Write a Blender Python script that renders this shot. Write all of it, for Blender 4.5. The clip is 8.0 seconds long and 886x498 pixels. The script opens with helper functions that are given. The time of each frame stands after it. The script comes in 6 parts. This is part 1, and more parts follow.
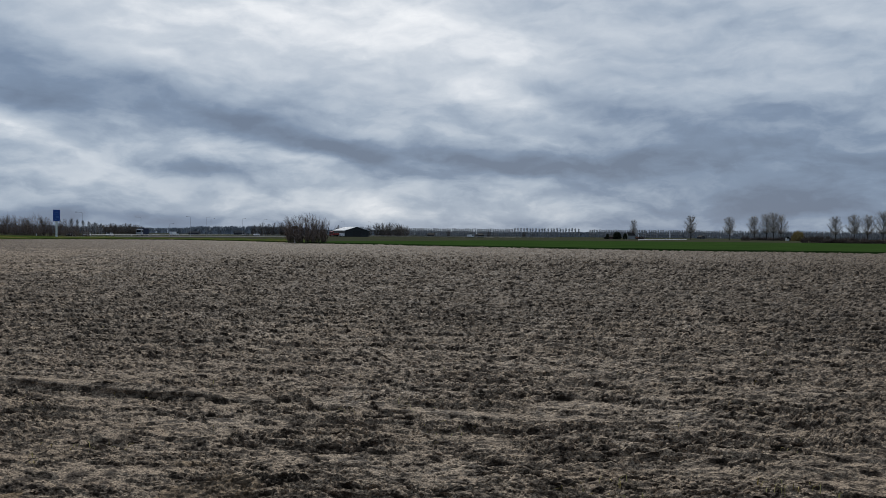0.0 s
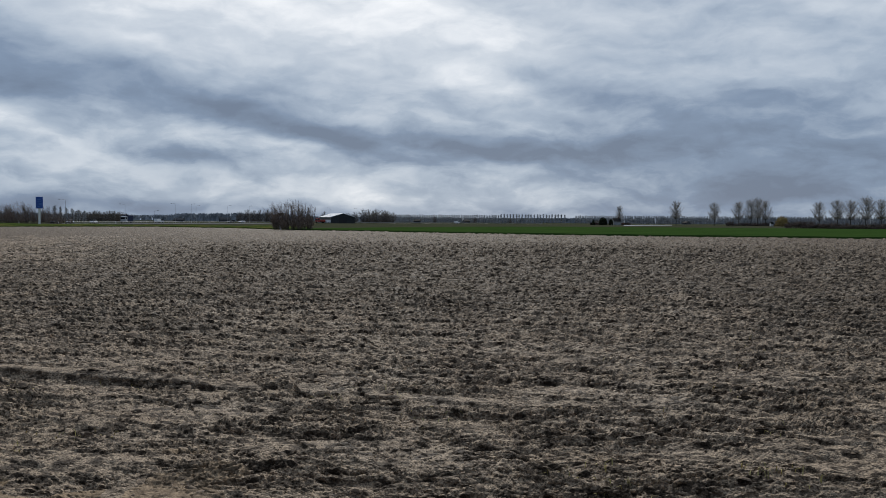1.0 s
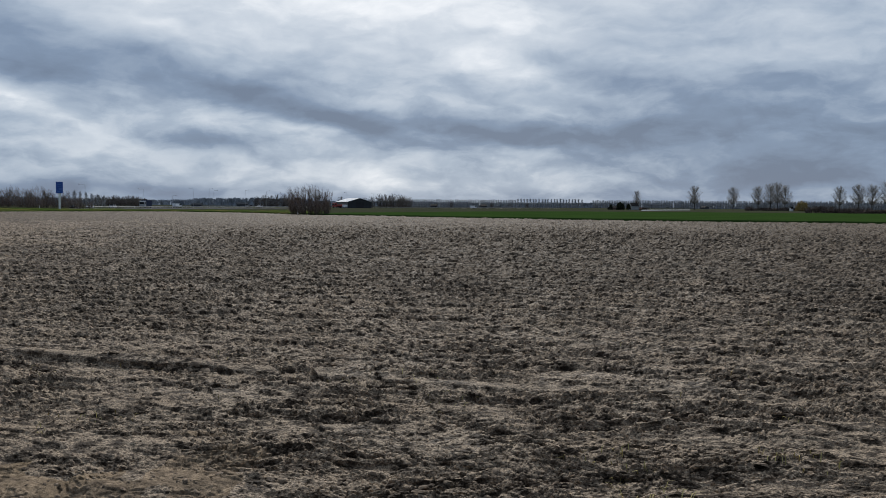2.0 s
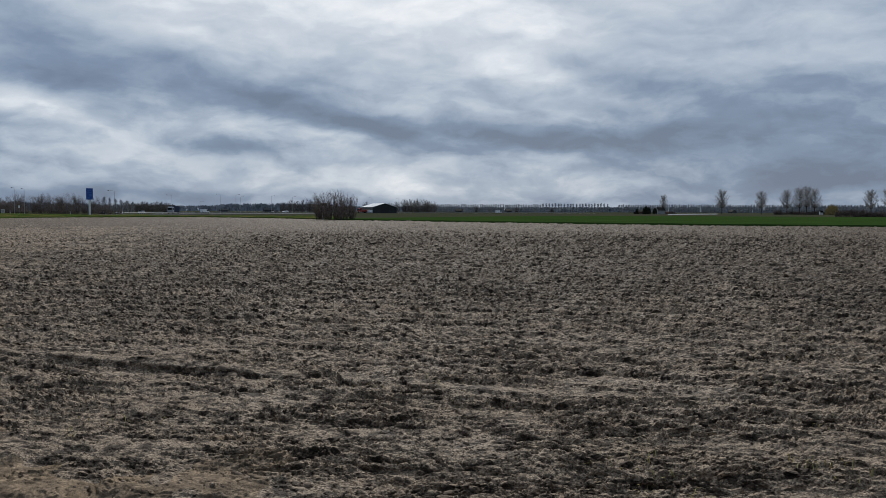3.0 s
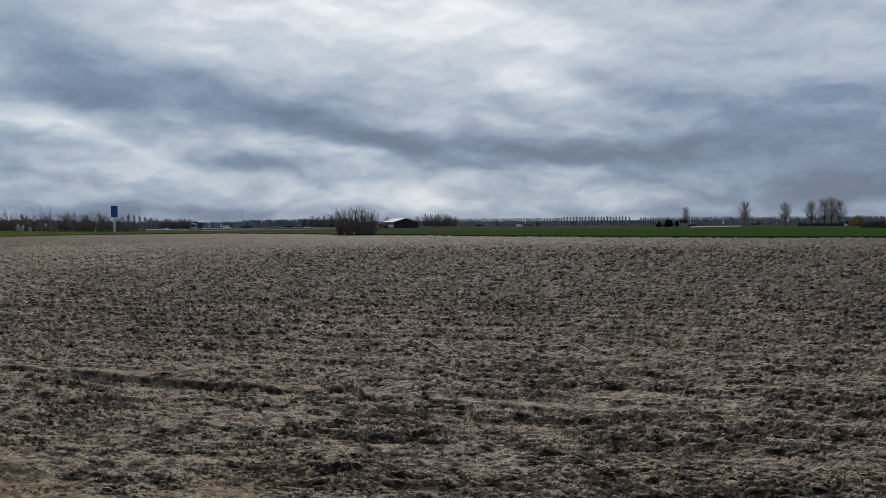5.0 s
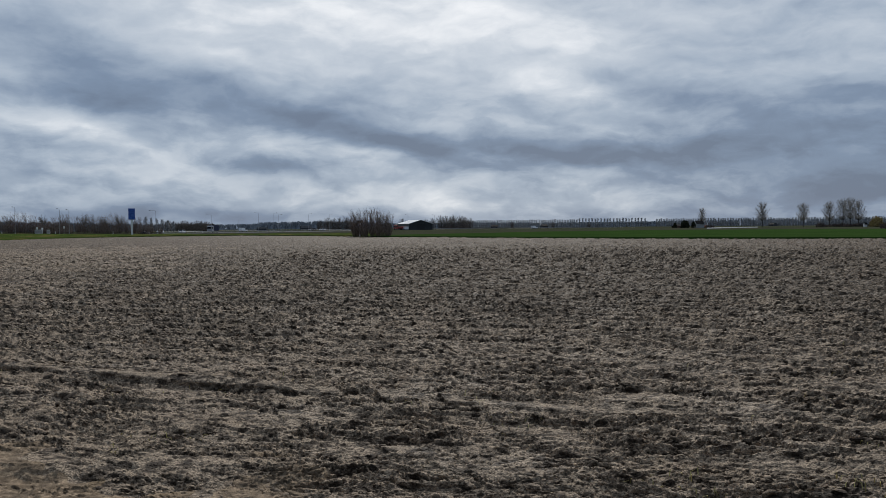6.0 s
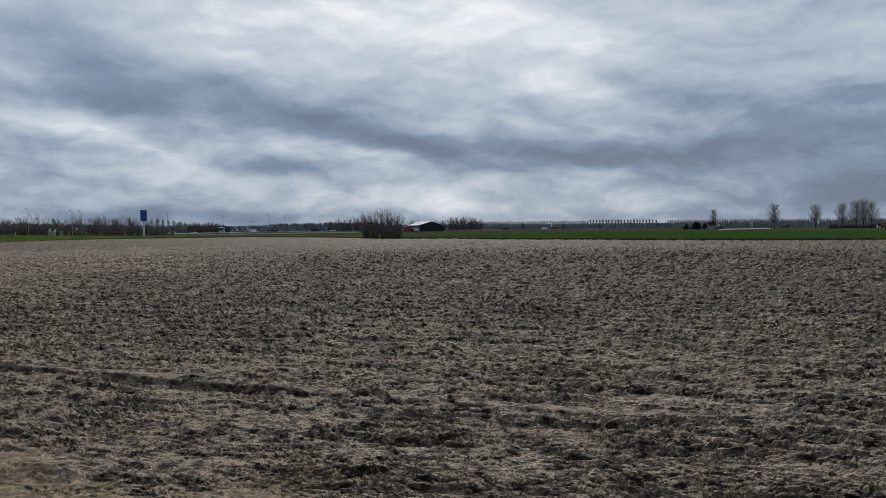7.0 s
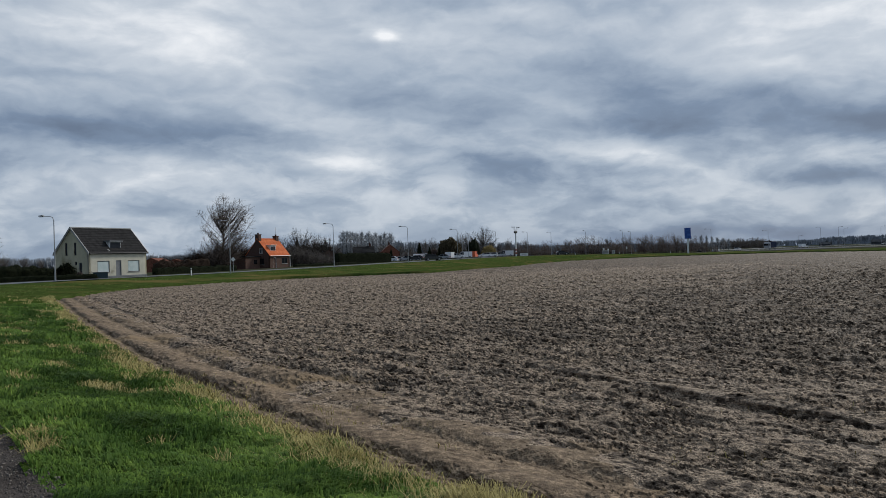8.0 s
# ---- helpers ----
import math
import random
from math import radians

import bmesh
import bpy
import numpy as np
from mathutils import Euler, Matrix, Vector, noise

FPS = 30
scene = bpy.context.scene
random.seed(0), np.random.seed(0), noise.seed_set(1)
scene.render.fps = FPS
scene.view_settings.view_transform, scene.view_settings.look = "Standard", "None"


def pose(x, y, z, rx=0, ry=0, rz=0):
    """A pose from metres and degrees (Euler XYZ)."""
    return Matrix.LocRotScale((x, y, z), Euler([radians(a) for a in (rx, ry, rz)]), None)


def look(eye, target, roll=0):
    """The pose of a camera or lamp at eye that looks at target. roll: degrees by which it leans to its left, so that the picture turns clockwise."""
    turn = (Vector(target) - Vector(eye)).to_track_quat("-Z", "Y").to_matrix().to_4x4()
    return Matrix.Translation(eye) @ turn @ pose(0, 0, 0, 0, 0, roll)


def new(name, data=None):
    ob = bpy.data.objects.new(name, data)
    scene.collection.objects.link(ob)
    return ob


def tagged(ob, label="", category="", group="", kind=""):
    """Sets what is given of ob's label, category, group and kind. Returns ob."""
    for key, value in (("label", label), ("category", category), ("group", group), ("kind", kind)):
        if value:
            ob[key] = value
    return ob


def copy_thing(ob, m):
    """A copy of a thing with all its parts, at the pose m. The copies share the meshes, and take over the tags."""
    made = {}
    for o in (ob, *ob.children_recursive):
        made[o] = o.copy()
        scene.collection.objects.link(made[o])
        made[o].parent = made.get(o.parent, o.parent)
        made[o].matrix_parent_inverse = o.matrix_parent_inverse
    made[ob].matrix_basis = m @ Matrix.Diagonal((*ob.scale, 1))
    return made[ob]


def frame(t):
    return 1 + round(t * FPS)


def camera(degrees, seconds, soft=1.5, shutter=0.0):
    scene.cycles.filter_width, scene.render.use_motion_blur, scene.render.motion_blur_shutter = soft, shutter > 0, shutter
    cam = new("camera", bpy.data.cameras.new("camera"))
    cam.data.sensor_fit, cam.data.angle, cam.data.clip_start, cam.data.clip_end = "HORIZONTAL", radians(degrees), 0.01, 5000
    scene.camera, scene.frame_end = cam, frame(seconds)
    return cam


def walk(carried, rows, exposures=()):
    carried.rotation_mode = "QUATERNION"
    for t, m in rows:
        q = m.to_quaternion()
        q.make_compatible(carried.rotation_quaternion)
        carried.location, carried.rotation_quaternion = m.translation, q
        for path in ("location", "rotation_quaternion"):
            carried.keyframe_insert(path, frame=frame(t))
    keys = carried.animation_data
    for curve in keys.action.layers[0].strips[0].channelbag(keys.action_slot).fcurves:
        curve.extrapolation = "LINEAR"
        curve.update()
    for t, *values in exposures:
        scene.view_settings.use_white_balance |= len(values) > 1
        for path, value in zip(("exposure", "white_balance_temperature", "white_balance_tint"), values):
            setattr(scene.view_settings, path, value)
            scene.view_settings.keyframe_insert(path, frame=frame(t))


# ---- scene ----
EYE = 2.0        # the lens above the ploughed soil
SECONDS = 8.0
cam = camera(57.23, SECONDS, soft=0.6)
TURNS = [  # seconds, yaw, pitch, roll
    (0.0, 0.00, -0.977, -0.541), (0.5, -0.35, -1.158, -0.215), (1.0, -0.96, -1.932, -0.395), (1.5, -0.83, -2.872, -0.442),
    (2.2, 0.75, -3.02, -0.34), (3.0, 1.964, -2.677, -0.207), (3.5, 2.25, -2.059, 0.042), (4.0, 2.501, -1.743, 0.308),
    (4.5, 2.761, -1.662, 0.300), (5.0, 3.432, -1.658, 0.289), (6.5, 4.825, -1.469, 0.399), (7.0, 5.228, -1.422, 0.435),
    (7.2, 5.456, -1.386, 0.579), (7.4, 7.035, -1.317, 0.67), (7.5, 10.815, -1.224, 0.795), (7.6, 16.302, -1.014, 0.78),
    (7.7, 22.69, -0.74, 0.969), (7.8, 29.006, -0.333, 1.291), (7.9, 35.504, 0.065, 1.52), (8.0, 42.256, 0.498, 1.802)]
walk(cam, [(t, pose(0, 0, EYE, 90 + p, r, y)) for t, y, p, r in TURNS],
     exposures=[(0.0, 0.0), (0.5, 0.02), (1.5, 0.12), (2.2, 0.12), (3.5, 0.0), (8.0, 0.0)])

# ---- sky and light ----
SUN_AZ, SUN_EL = 2.0, 34.0     # degrees right of straight ahead, degrees up


def build_sky():
    world = bpy.data.worlds.new("overcast_sky")
    scene.world = world
    world.use_nodes = True
    tree = world.node_tree
    tree.nodes.clear()
    nd, ln = tree.nodes.new, tree.links.new

    def math_node(op, a, b=None, c=None, clamp=False):
        n = nd("ShaderNodeMath")
        n.operation, n.use_clamp = op, clamp
        for i, v in enumerate((a, b, c)):
            if v is None:
                continue
            if isinstance(v, (int, float)):
                n.inputs[i].default_value = v
            else:
                ln(v, n.inputs[i])
        return n.outputs[0]

    def noise_node(vec, scale, detail, rough, distortion=0.0):
        n = nd("ShaderNodeTexNoise")
        n.inputs["Scale"].default_value, n.inputs["Detail"].default_value = scale, detail
        n.inputs["Roughness"].default_value, n.inputs["Distortion"].default_value = rough, distortion
        ln(vec, n.inputs["Vector"])
        return n

    def mapped(vec, loc=(0, 0, 0), rot=(0, 0, 0), scale=(1, 1, 1), kind="POINT"):
        n = nd("ShaderNodeMapping")
        n.vector_type = kind
        n.inputs["Location"].default_value, n.inputs["Rotation"].default_value, n.inputs["Scale"].default_value = loc, rot, scale
        ln(vec, n.inputs["Vector"])
        return n.outputs[0]

    way = nd("ShaderNodeTexCoord").outputs["Generated"]
    sep = nd("ShaderNodeSeparateXYZ")
    ln(way, sep.inputs[0])
    az = math_node("MULTIPLY", math_node("ARCTAN2", sep.outputs[0], sep.outputs[1]), 57.2958)
    el = math_node("MULTIPLY", math_node("ARCSINE", sep.outputs[2]), 57.2958)
    flat = nd("ShaderNodeCombineXYZ")
    ln(az, flat.inputs[0]), ln(el, flat.inputs[1])
    flat = flat.outputs[0]
    # ragged edges: shift the lookup of the large cloud masses
    wob = noise_node(mapped(flat, scale=(0.16, 0.30, 1)), 1.0, 5.0, 0.50)
    shift = nd("ShaderNodeVectorMath")
    shift.operation = "MULTIPLY_ADD"
    ln(wob.outputs["Color"], shift.inputs[0])
    shift.inputs[1].default_value, shift.inputs[2].default_value = (3.6, 2.0, 0), (-1.8, -1.0, 0)
    bent = nd("ShaderNodeVectorMath")
    ln(flat, bent.inputs[0]), ln(shift.outputs[0], bent.inputs[1])
    bent = bent.outputs[0]

    big = noise_node(mapped(bent, loc=(0.4, 1.3, 0), rot=(0, 0, radians(12)), scale=(0.050, 0.12, 1)), 1.0, 4.0, 0.5).outputs["Fac"]
    total = math_node("MULTIPLY_ADD", big, SKY_BIG, SKY_LEVEL - 0.5 * SKY_BIG)
    # banks of cloud on two scales: brighter tops, darker undersides
    for turn, scale, detail, lift, tone, relief in SKY_BANKS:
        here, above = (noise_node(mapped(bent, loc=(0, up * scale[1], 0), rot=(0, 0, radians(turn)), scale=(*scale, 1)), 1.0, detail, 0.52).outputs["Fac"] for up in (0.0, lift))
        total = math_node("MULTIPLY_ADD", here, tone, math_node("SUBTRACT", total, 0.5 * tone))
        total = math_node("MULTIPLY_ADD", math_node("SUBTRACT", here, above), relief, total)
    puff = noise_node(mapped(bent, loc=(3.1, 7.7, 0), scale=(0.20, 0.50, 1)), 1.0, 9.0, 0.57).outputs["Fac"]
    broken = nd("ShaderNodeMapRange")
    broken.interpolation_type = "SMOOTHSTEP"
    broken.inputs["From Min"].default_value, broken.inputs["From Max"].default_value = 0.38, 0.62
    broken.inputs["To Min"].default_value, broken.inputs["To Max"].default_value = -0.5 * SKY_PUFF, 0.5 * SKY_PUFF
    ln(puff, broken.inputs["Value"])
    lowness = nd("ShaderNodeMapRange")
    lowness.inputs["From Min"].default_value, lowness.inputs["From Max"].default_value = 5.0, 11.0
    lowness.inputs["To Min"].default_value, lowness.inputs["To Max"].default_value = 1.0, 0.35
    ln(el, lowness.inputs["Value"])
    total = math_node("MULTIPLY_ADD", broken.outputs[0], lowness.outputs[0], total)
    for a, e, wide, high, tilt, gain in CLOUDS:
        p = mapped(bent, (a, e, 0), (0, 0, radians(tilt)), (wide, high, 1), "TEXTURE")
        dot = nd("ShaderNodeVectorMath")
        dot.operation = "DOT_PRODUCT"
        ln(p, dot.inputs[0]), ln(p, dot.inputs[1])
        total = math_node("MULTIPLY_ADD", math_node("POWER", 0.3679, dot.outputs["Value"]), gain * SKY_MASS, total)
    # the unseen sky behind the view is darkened to deepen shade on near-facing sides
    away = math_node("MAXIMUM", math_node("MULTIPLY", sep.outputs[1], -1.0), 0.0)
    total = math_node("MULTIPLY_ADD", away, -0.62, total)
    ramp = nd("ShaderNodeValToRGB")
    stops = ramp.color_ramp.elements
    for i, (pos, col) in enumerate(SKY_RAMP):
        s = stops[i] if i < 2 else stops.new(pos)
        s.position, s.color = pos, (*col, 1)
    ln(total, ramp.inputs[0])
    clear = nd("ShaderNodeTexSky")
    clear.sky_type, clear.sun_disc = "NISHITA", False
    clear.sun_elevation, clear.sun_rotation = radians(SUN_EL), radians(SUN_AZ)
    blue = nd("ShaderNodeVectorMath")
    blue.operation = "SCALE"
    ln(clear.outputs[0], blue.inputs[0])
    blue.inputs["Scale"].default_value = 0.1
    mix = nd("ShaderNodeMix")
    mix.data_type = "RGBA"
    mix.inputs[0].default_value = 0.97
    ln(blue.outputs[0], mix.inputs[6]), ln(ramp.outputs[0], mix.inputs[7])
    back = nd("ShaderNodeBackground")
    back.inputs["Strength"].default_value = SKY_STRENGTH
    ln(mix.outputs[2], back.inputs[0])
    out = nd("ShaderNodeOutputWorld")
    ln(back.outputs[0], out.inputs[0])


SKY_STRENGTH, SKY_LEVEL, SKY_BIG = 1.0, 0.555, 0.22
SKY_BANKS = [(13, (0.075, 0.20), 7.0, 1.0, 0.28, 0.60), (8, (0.17, 0.38), 6.0, 0.5, 0.10, 0.34)]   # tilt, scale, detail, thickness, tone, relief
SKY_MASS, SKY_PUFF = 1.5, 0.20
SKY_RAMP = [(0.0, (0.140, 0.186, 0.270)), (1.0, (0.90, 0.92, 0.95)), (0.25, (0.196, 0.263, 0.374)), (0.5, (0.358, 0.431, 0.533)),
            (0.75, (0.568, 0.625, 0.699))]
CLOUDS = [  # azimuth, elevation, half width, half height, tilt, how much lighter or darker
    (-27, 11.2, 9, 1.9, -13, -0.22), (-25.5, 8.2, 4.5, 1.1, -8, -0.22), (-10, 6.6, 9, 1.2, -14, -0.34),
    (4, 5.2, 7, 1.0, -6, -0.30), (12.5, 5, 5, 1.4, -4, -0.26), (10, 9.3, 5, 1.2, -20, -0.18), (24, 5, 11, 4, 0, -0.24),
    (-14.5, 4.0, 6, 0.9, -8, -0.18), (-30, 4.0, 5, 0.9, -10, -0.12), (-28, 1.3, 10, 0.9, 0, -0.08), (22, 2.2, 10, 1.6, 0, -0.16),
    (-42, 10.5, 8, 1.5, -4, -0.13), (-38, 6.0, 6, 1.2, -16, -0.17), (-59, 8.5, 8, 1.2, -4, -0.24), (-68, 9.0, 7, 1.6, 4, -0.22),
    (-46, 3.0, 16, 2.2, 0, 0.03), (-20, 0.4, 60, 1.1, 0, -0.10), (-6, 15, 11, 3.6, 0, 0.20), (4, 11.5, 7, 2.4, -10, 0.16), (-19, 13.5, 7, 2.4, 0, 0.14),
    (-29, 6.6, 6, 1.1, -12, 0.09), (-14.5, 2.6, 5, 0.6, -5, 0.04), (-4.5, 1.7, 5, 0.6, -4, 0.10), (8, 1.6, 8, 0.7, 0, 0.10),
    (-46, 15.3, 0.8, 0.45, -10, 0.24), (-64, 5.6, 10, 1.0, 3, 0.11), (-49, 7.0, 4, 0.8, -6, 0.22), (-39.5, 14.5, 5, 2.4, 0, 0.12), (-60, 16, 10, 4, 0, 0.18),
    (-29.5, 5.4, 2.2, 0.6, -10, -0.12), (-26.5, 5.7, 2.0, 0.6, -20, 0.07), (-25, 4.6, 1.8, 0.5, -25, -0.10), (-18.6, 4.6, 1.6, 0.5, -4, -0.05), (-15.4, 4.0, 2.0, 0.55, -14, -0.05), (-15.4, 5.3, 1.5, 0.35, -5, 0.09),
    (-11.5, 3.5, 2.5, 0.6, -15, 0.12), (-24, 3.3, 5, 0.7, -8, 0.10), (-22, 1.0, 6, 0.5, 0, -0.12), (-6, 5.3, 4, 0.6, -14, -0.10), (4, 4.7, 4, 0.6, -4, -0.09)]
build_sky()

sun = new("sun", bpy.data.lights.new("sun", "SUN"))
sun.data.energy, sun.data.angle, sun.data.color = 2.3, radians(10), (1.0, 0.96, 0.9)
s_az, s_el = radians(SUN_AZ), radians(SUN_EL)
sun.matrix_world = look((60 * math.sin(s_az) * math.cos(s_el), 60 * math.cos(s_az) * math.cos(s_el), 60 * math.sin(s_el)), (0, 0, 0))

# ---- materials ----
def material(name, dark, light, scale=4.0, rough=0.8, bump=0.0, fine=None, metal=0.0, stretch=(1, 1, 1), spots=None, per_object=0.0,
             rough_range=0.0, detail=6.0, coat=0.0, bump_scale=None, low=0.35, high=0.65, gloss=None, island=None, coarse=None, diffuse_rough=0.0):
    """Two-tone noise in metres, an optional second tone in large stains, and fine relief."""
    m = bpy.data.materials.new(name)
    m.use_nodes = True
    nt = m.node_tree
    nd, ln = nt.nodes.new, nt.links.new
    bsdf = nt.nodes["Principled BSDF"]
    bsdf.inputs["Roughness"].default_value, bsdf.inputs["Metallic"].default_value = rough, metal
    bsdf.inputs["Coat Weight"].default_value = coat
    bsdf.inputs["Diffuse Roughness"].default_value = diffuse_rough
    bsdf.inputs["Specular IOR Level"].default_value = (0.12 if rough > 0.62 else 0.5) if gloss is None else gloss
    place = nd("ShaderNodeTexCoord").outputs["Object"]
    mp = nd("ShaderNodeMapping")
    mp.inputs["Scale"].default_value = stretch
    ln(place, mp.inputs["Vector"])

    def tex(s, d=detail, r=0.6):
        n = nd("ShaderNodeTexNoise")
        n.inputs["Scale"].default_value, n.inputs["Detail"].default_value, n.inputs["Roughness"].default_value = s, d, r
        ln(mp.outputs[0], n.inputs["Vector"])
        return n.outputs["Fac"]

    def blend(fac, a, b):
        n = nd("ShaderNodeMix")
        n.data_type = "RGBA"
        ln(fac, n.inputs[0])
        for v, i in ((a, 6), (b, 7)):
            if isinstance(v, tuple):
                n.inputs[i].default_value = (*v, 1)
            else:
                ln(v, n.inputs[i])
        return n.outputs[2]

    def span(fac, lo, hi):
        n = nd("ShaderNodeMapRange")
        n.inputs["From Min"].default_value, n.inputs["From Max"].default_value = lo, hi
        ln(fac, n.inputs["Value"])
        return n.outputs[0]

    grain = tex(scale)
    col = blend(span(grain, low, high), dark, light)
    if fine:
        col = blend(span(tex(fine[0], 3.0), 0.42, 0.62), col, fine[1])
    if spots:
        col = blend(span(tex(spots[0], 5.0), spots[2], spots[3]), col, spots[1])
    if per_object:
        info = nd("ShaderNodeObjectInfo")
        hsv = nd("ShaderNodeHueSaturation")
        r = nd("ShaderNodeMapRange")
        r.inputs["To Min"].default_value, r.inputs["To Max"].default_value = 1 - per_object, 1 + per_object
        ln(info.outputs["Random"], r.inputs["Value"]), ln(r.outputs[0], hsv.inputs["Value"]), ln(col, hsv.inputs["Color"])
        col = hsv.outputs[0]
    if island:
        piece = nd("ShaderNodeNewGeometry").outputs["Random Per Island"]
        hsv = nd("ShaderNodeHueSaturation")
        r = nd("ShaderNodeMapRange")
        r.inputs["To Min"].default_value, r.inputs["To Max"].default_value = island
        ln(piece, r.inputs["Value"]), ln(r.outputs[0], hsv.inputs["Value"]), ln(col, hsv.inputs["Color"])
        col = hsv.outputs[0]
    ln(col, bsdf.inputs["Base Color"])
    if rough_range:
        r = nd("ShaderNodeMapRange")
        r.inputs["From Min"].default_value, r.inputs["From Max"].default_value = 0.35, 0.65
        r.inputs["To Min"].default_value, r.inputs["To Max"].default_value = rough - rough_range, rough + rough_range
        ln(tex(scale * 0.13, 4.0), r.inputs["Value"]), ln(r.outputs[0], bsdf.inputs["Roughness"])
    if bump:
        b = nd("ShaderNodeBump")
        b.inputs["Strength"].default_value, b.inputs["Distance"].default_value = 1.0, bump
        ln(tex(bump_scale or scale * 2.5, 4.0), b.inputs["Height"]), ln(b.outputs[0], bsdf.inputs["Normal"])
        if coarse:
            c = nd("ShaderNodeBump")
            c.inputs["Strength"].default_value, c.inputs["Distance"].default_value = 1.0, coarse[1]
            ln(tex(coarse[0], 3.0), c.inputs["Height"]), ln(c.outputs[0], b.inputs["Normal"])
    return m


M = {}
# one clay twice: the second is darker, far clods' self-shade put into colour
for key, name, dark, light, part_dark in (("soil", "pale_crusted_clay_soil", (0.038, 0.026, 0.017), (0.54, 0.411, 0.286), 0.425),
                                          ("soil_shaded", "self_shaded_clay_soil", (0.024, 0.0165, 0.0105), (0.325, 0.248, 0.174), 0.435)):
    # near-black mottle: moist crumbs, and shade of the cracks put into colour
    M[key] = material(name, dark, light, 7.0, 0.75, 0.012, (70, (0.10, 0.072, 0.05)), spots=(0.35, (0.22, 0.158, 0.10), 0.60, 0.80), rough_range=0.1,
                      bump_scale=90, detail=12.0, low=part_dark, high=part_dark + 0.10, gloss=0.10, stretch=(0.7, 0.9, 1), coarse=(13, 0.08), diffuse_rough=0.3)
M["soil_margin"] = material("driven_ochre_soil", (0.10, 0.072, 0.048), (0.40, 0.296, 0.195), 7.0, 0.8, 0.02, (30, (0.16, 0.115, 0.075)),
                            spots=(0.4, (0.30, 0.21, 0.12), 0.55, 0.75), bump_scale=42, detail=9.0, low=0.40, high=0.62, gloss=0.08)
M["clod"] = material("clay_clods", (0.090, 0.064, 0.043), (0.30, 0.222, 0.155), 9.0, 0.75, 0.006, (60, (0.15, 0.112, 0.08)), bump_scale=70, low=0.38, high=0.58, gloss=0.12,
                     island=(0.55, 1.25))
M["ground"] = material("winter_meadow", (0.028, 0.040, 0.022), (0.056, 0.066, 0.042), 0.05, 0.95, 0.0, (0.6, (0.07, 0.062, 0.04)), gloss=0.0)
M["crop"] = material("winter_wheat", (0.022, 0.047, 0.011), (0.040, 0.076, 0.018), 0.08, 0.9, 0.05, (3.0, (0.035, 0.066, 0.018)), bump_scale=6, gloss=0.0)
M["verge"] = material("verge_turf", (0.016, 0.040, 0.006), (0.050, 0.090, 0.016), 1.2, 0.9, 0.05, (14, (0.06, 0.085, 0.02)),
                      spots=(0.5, (0.14, 0.125, 0.045), 0.62, 0.78), bump_scale=18, gloss=0.0)
M["asphalt"] = material("damp_asphalt", (0.075, 0.078, 0.082), (0.14, 0.143, 0.148), 1.5, 0.6, 0.004, (60, (0.11, 0.11, 0.115)), rough_range=0.08, gloss=0.2)
M["bank"] = material("rough_bank_grass", (0.028, 0.054, 0.011), (0.080, 0.118, 0.028), 0.6, 0.95, 0.1, (5, (0.045, 0.058, 0.018)),
                     spots=(0.10, (0.135, 0.112, 0.040), 0.50, 0.66), bump_scale=4, gloss=0.0)
M["grit"] = material("gritty_path", (0.022, 0.018, 0.016), (0.085, 0.072, 0.064), 26.0, 0.9, 0.02, (110, (0.14, 0.122, 0.11)), bump_scale=60, gloss=0.02, spots=(1.5, (0.05, 0.042, 0.036), 0.5, 0.7))
M["bark"] = material("grey_bark", (0.040, 0.034, 0.028), (0.115, 0.10, 0.085), 2.0, 0.9, 0.01)
M["twig"] = material("bare_twigs", (0.10, 0.088, 0.078), (0.20, 0.175, 0.155), 0.5, 0.9, per_object=0.15)
M["twig_dark"] = material("dark_bare_twigs", (0.030, 0.024, 0.020), (0.070, 0.058, 0.048), 0.5, 0.9, gloss=0.05)
M["twig_brown"] = material("red_brown_twigs", (0.10, 0.078, 0.066), (0.185, 0.145, 0.122), 0.4, 0.9, per_object=0.15)
# haze over these backlit crowns is painted in as pale brownish twigs
M["twig_haze_pale"] = material("haze_paled_poplar_twigs", (0.34, 0.315, 0.28), (0.48, 0.445, 0.40), 0.3, 1.0, gloss=0.0)
M["rail"] = material("dull_galvanised_rail", (0.20, 0.205, 0.21), (0.27, 0.275, 0.28), 2.0, 0.6, metal=0.2)
M["twig_bush"] = material("brown_bush_twigs", (0.15, 0.115, 0.095), (0.27, 0.21, 0.172), 0.4, 0.9)
M["twig_yellow"] = material("yellow_willow_twigs", (0.28, 0.21, 0.085), (0.44, 0.35, 0.15), 0.5, 0.9)
M["hedge"] = material("clipped_hedge", (0.007, 0.010, 0.006), (0.018, 0.021, 0.011), 3.0, 0.95, 0.06, gloss=0.02)
M["hedge_brown"] = material("brown_hedge", (0.020, 0.014, 0.010), (0.045, 0.032, 0.025), 3.0, 0.95, 0.06, gloss=0.02)
M["wet_road"] = material("wet_motorway", (0.050, 0.052, 0.055), (0.085, 0.087, 0.09), 0.3, 0.8, 0.0, rough_range=0.1, gloss=0.03)
M["stone"] = material("grey_brown_grit", (0.06, 0.052, 0.045), (0.17, 0.15, 0.13), 20.0, 0.85, island=(0.5, 1.4))
M["conifer"] = material("conifer_needles", (0.020, 0.025, 0.015), (0.055, 0.060, 0.036), 2.0, 0.9, gloss=0.05)
M["olive"] = material("olive_evergreen", (0.058, 0.048, 0.030), (0.128, 0.102, 0.062), 2.0, 0.9, gloss=0.05)
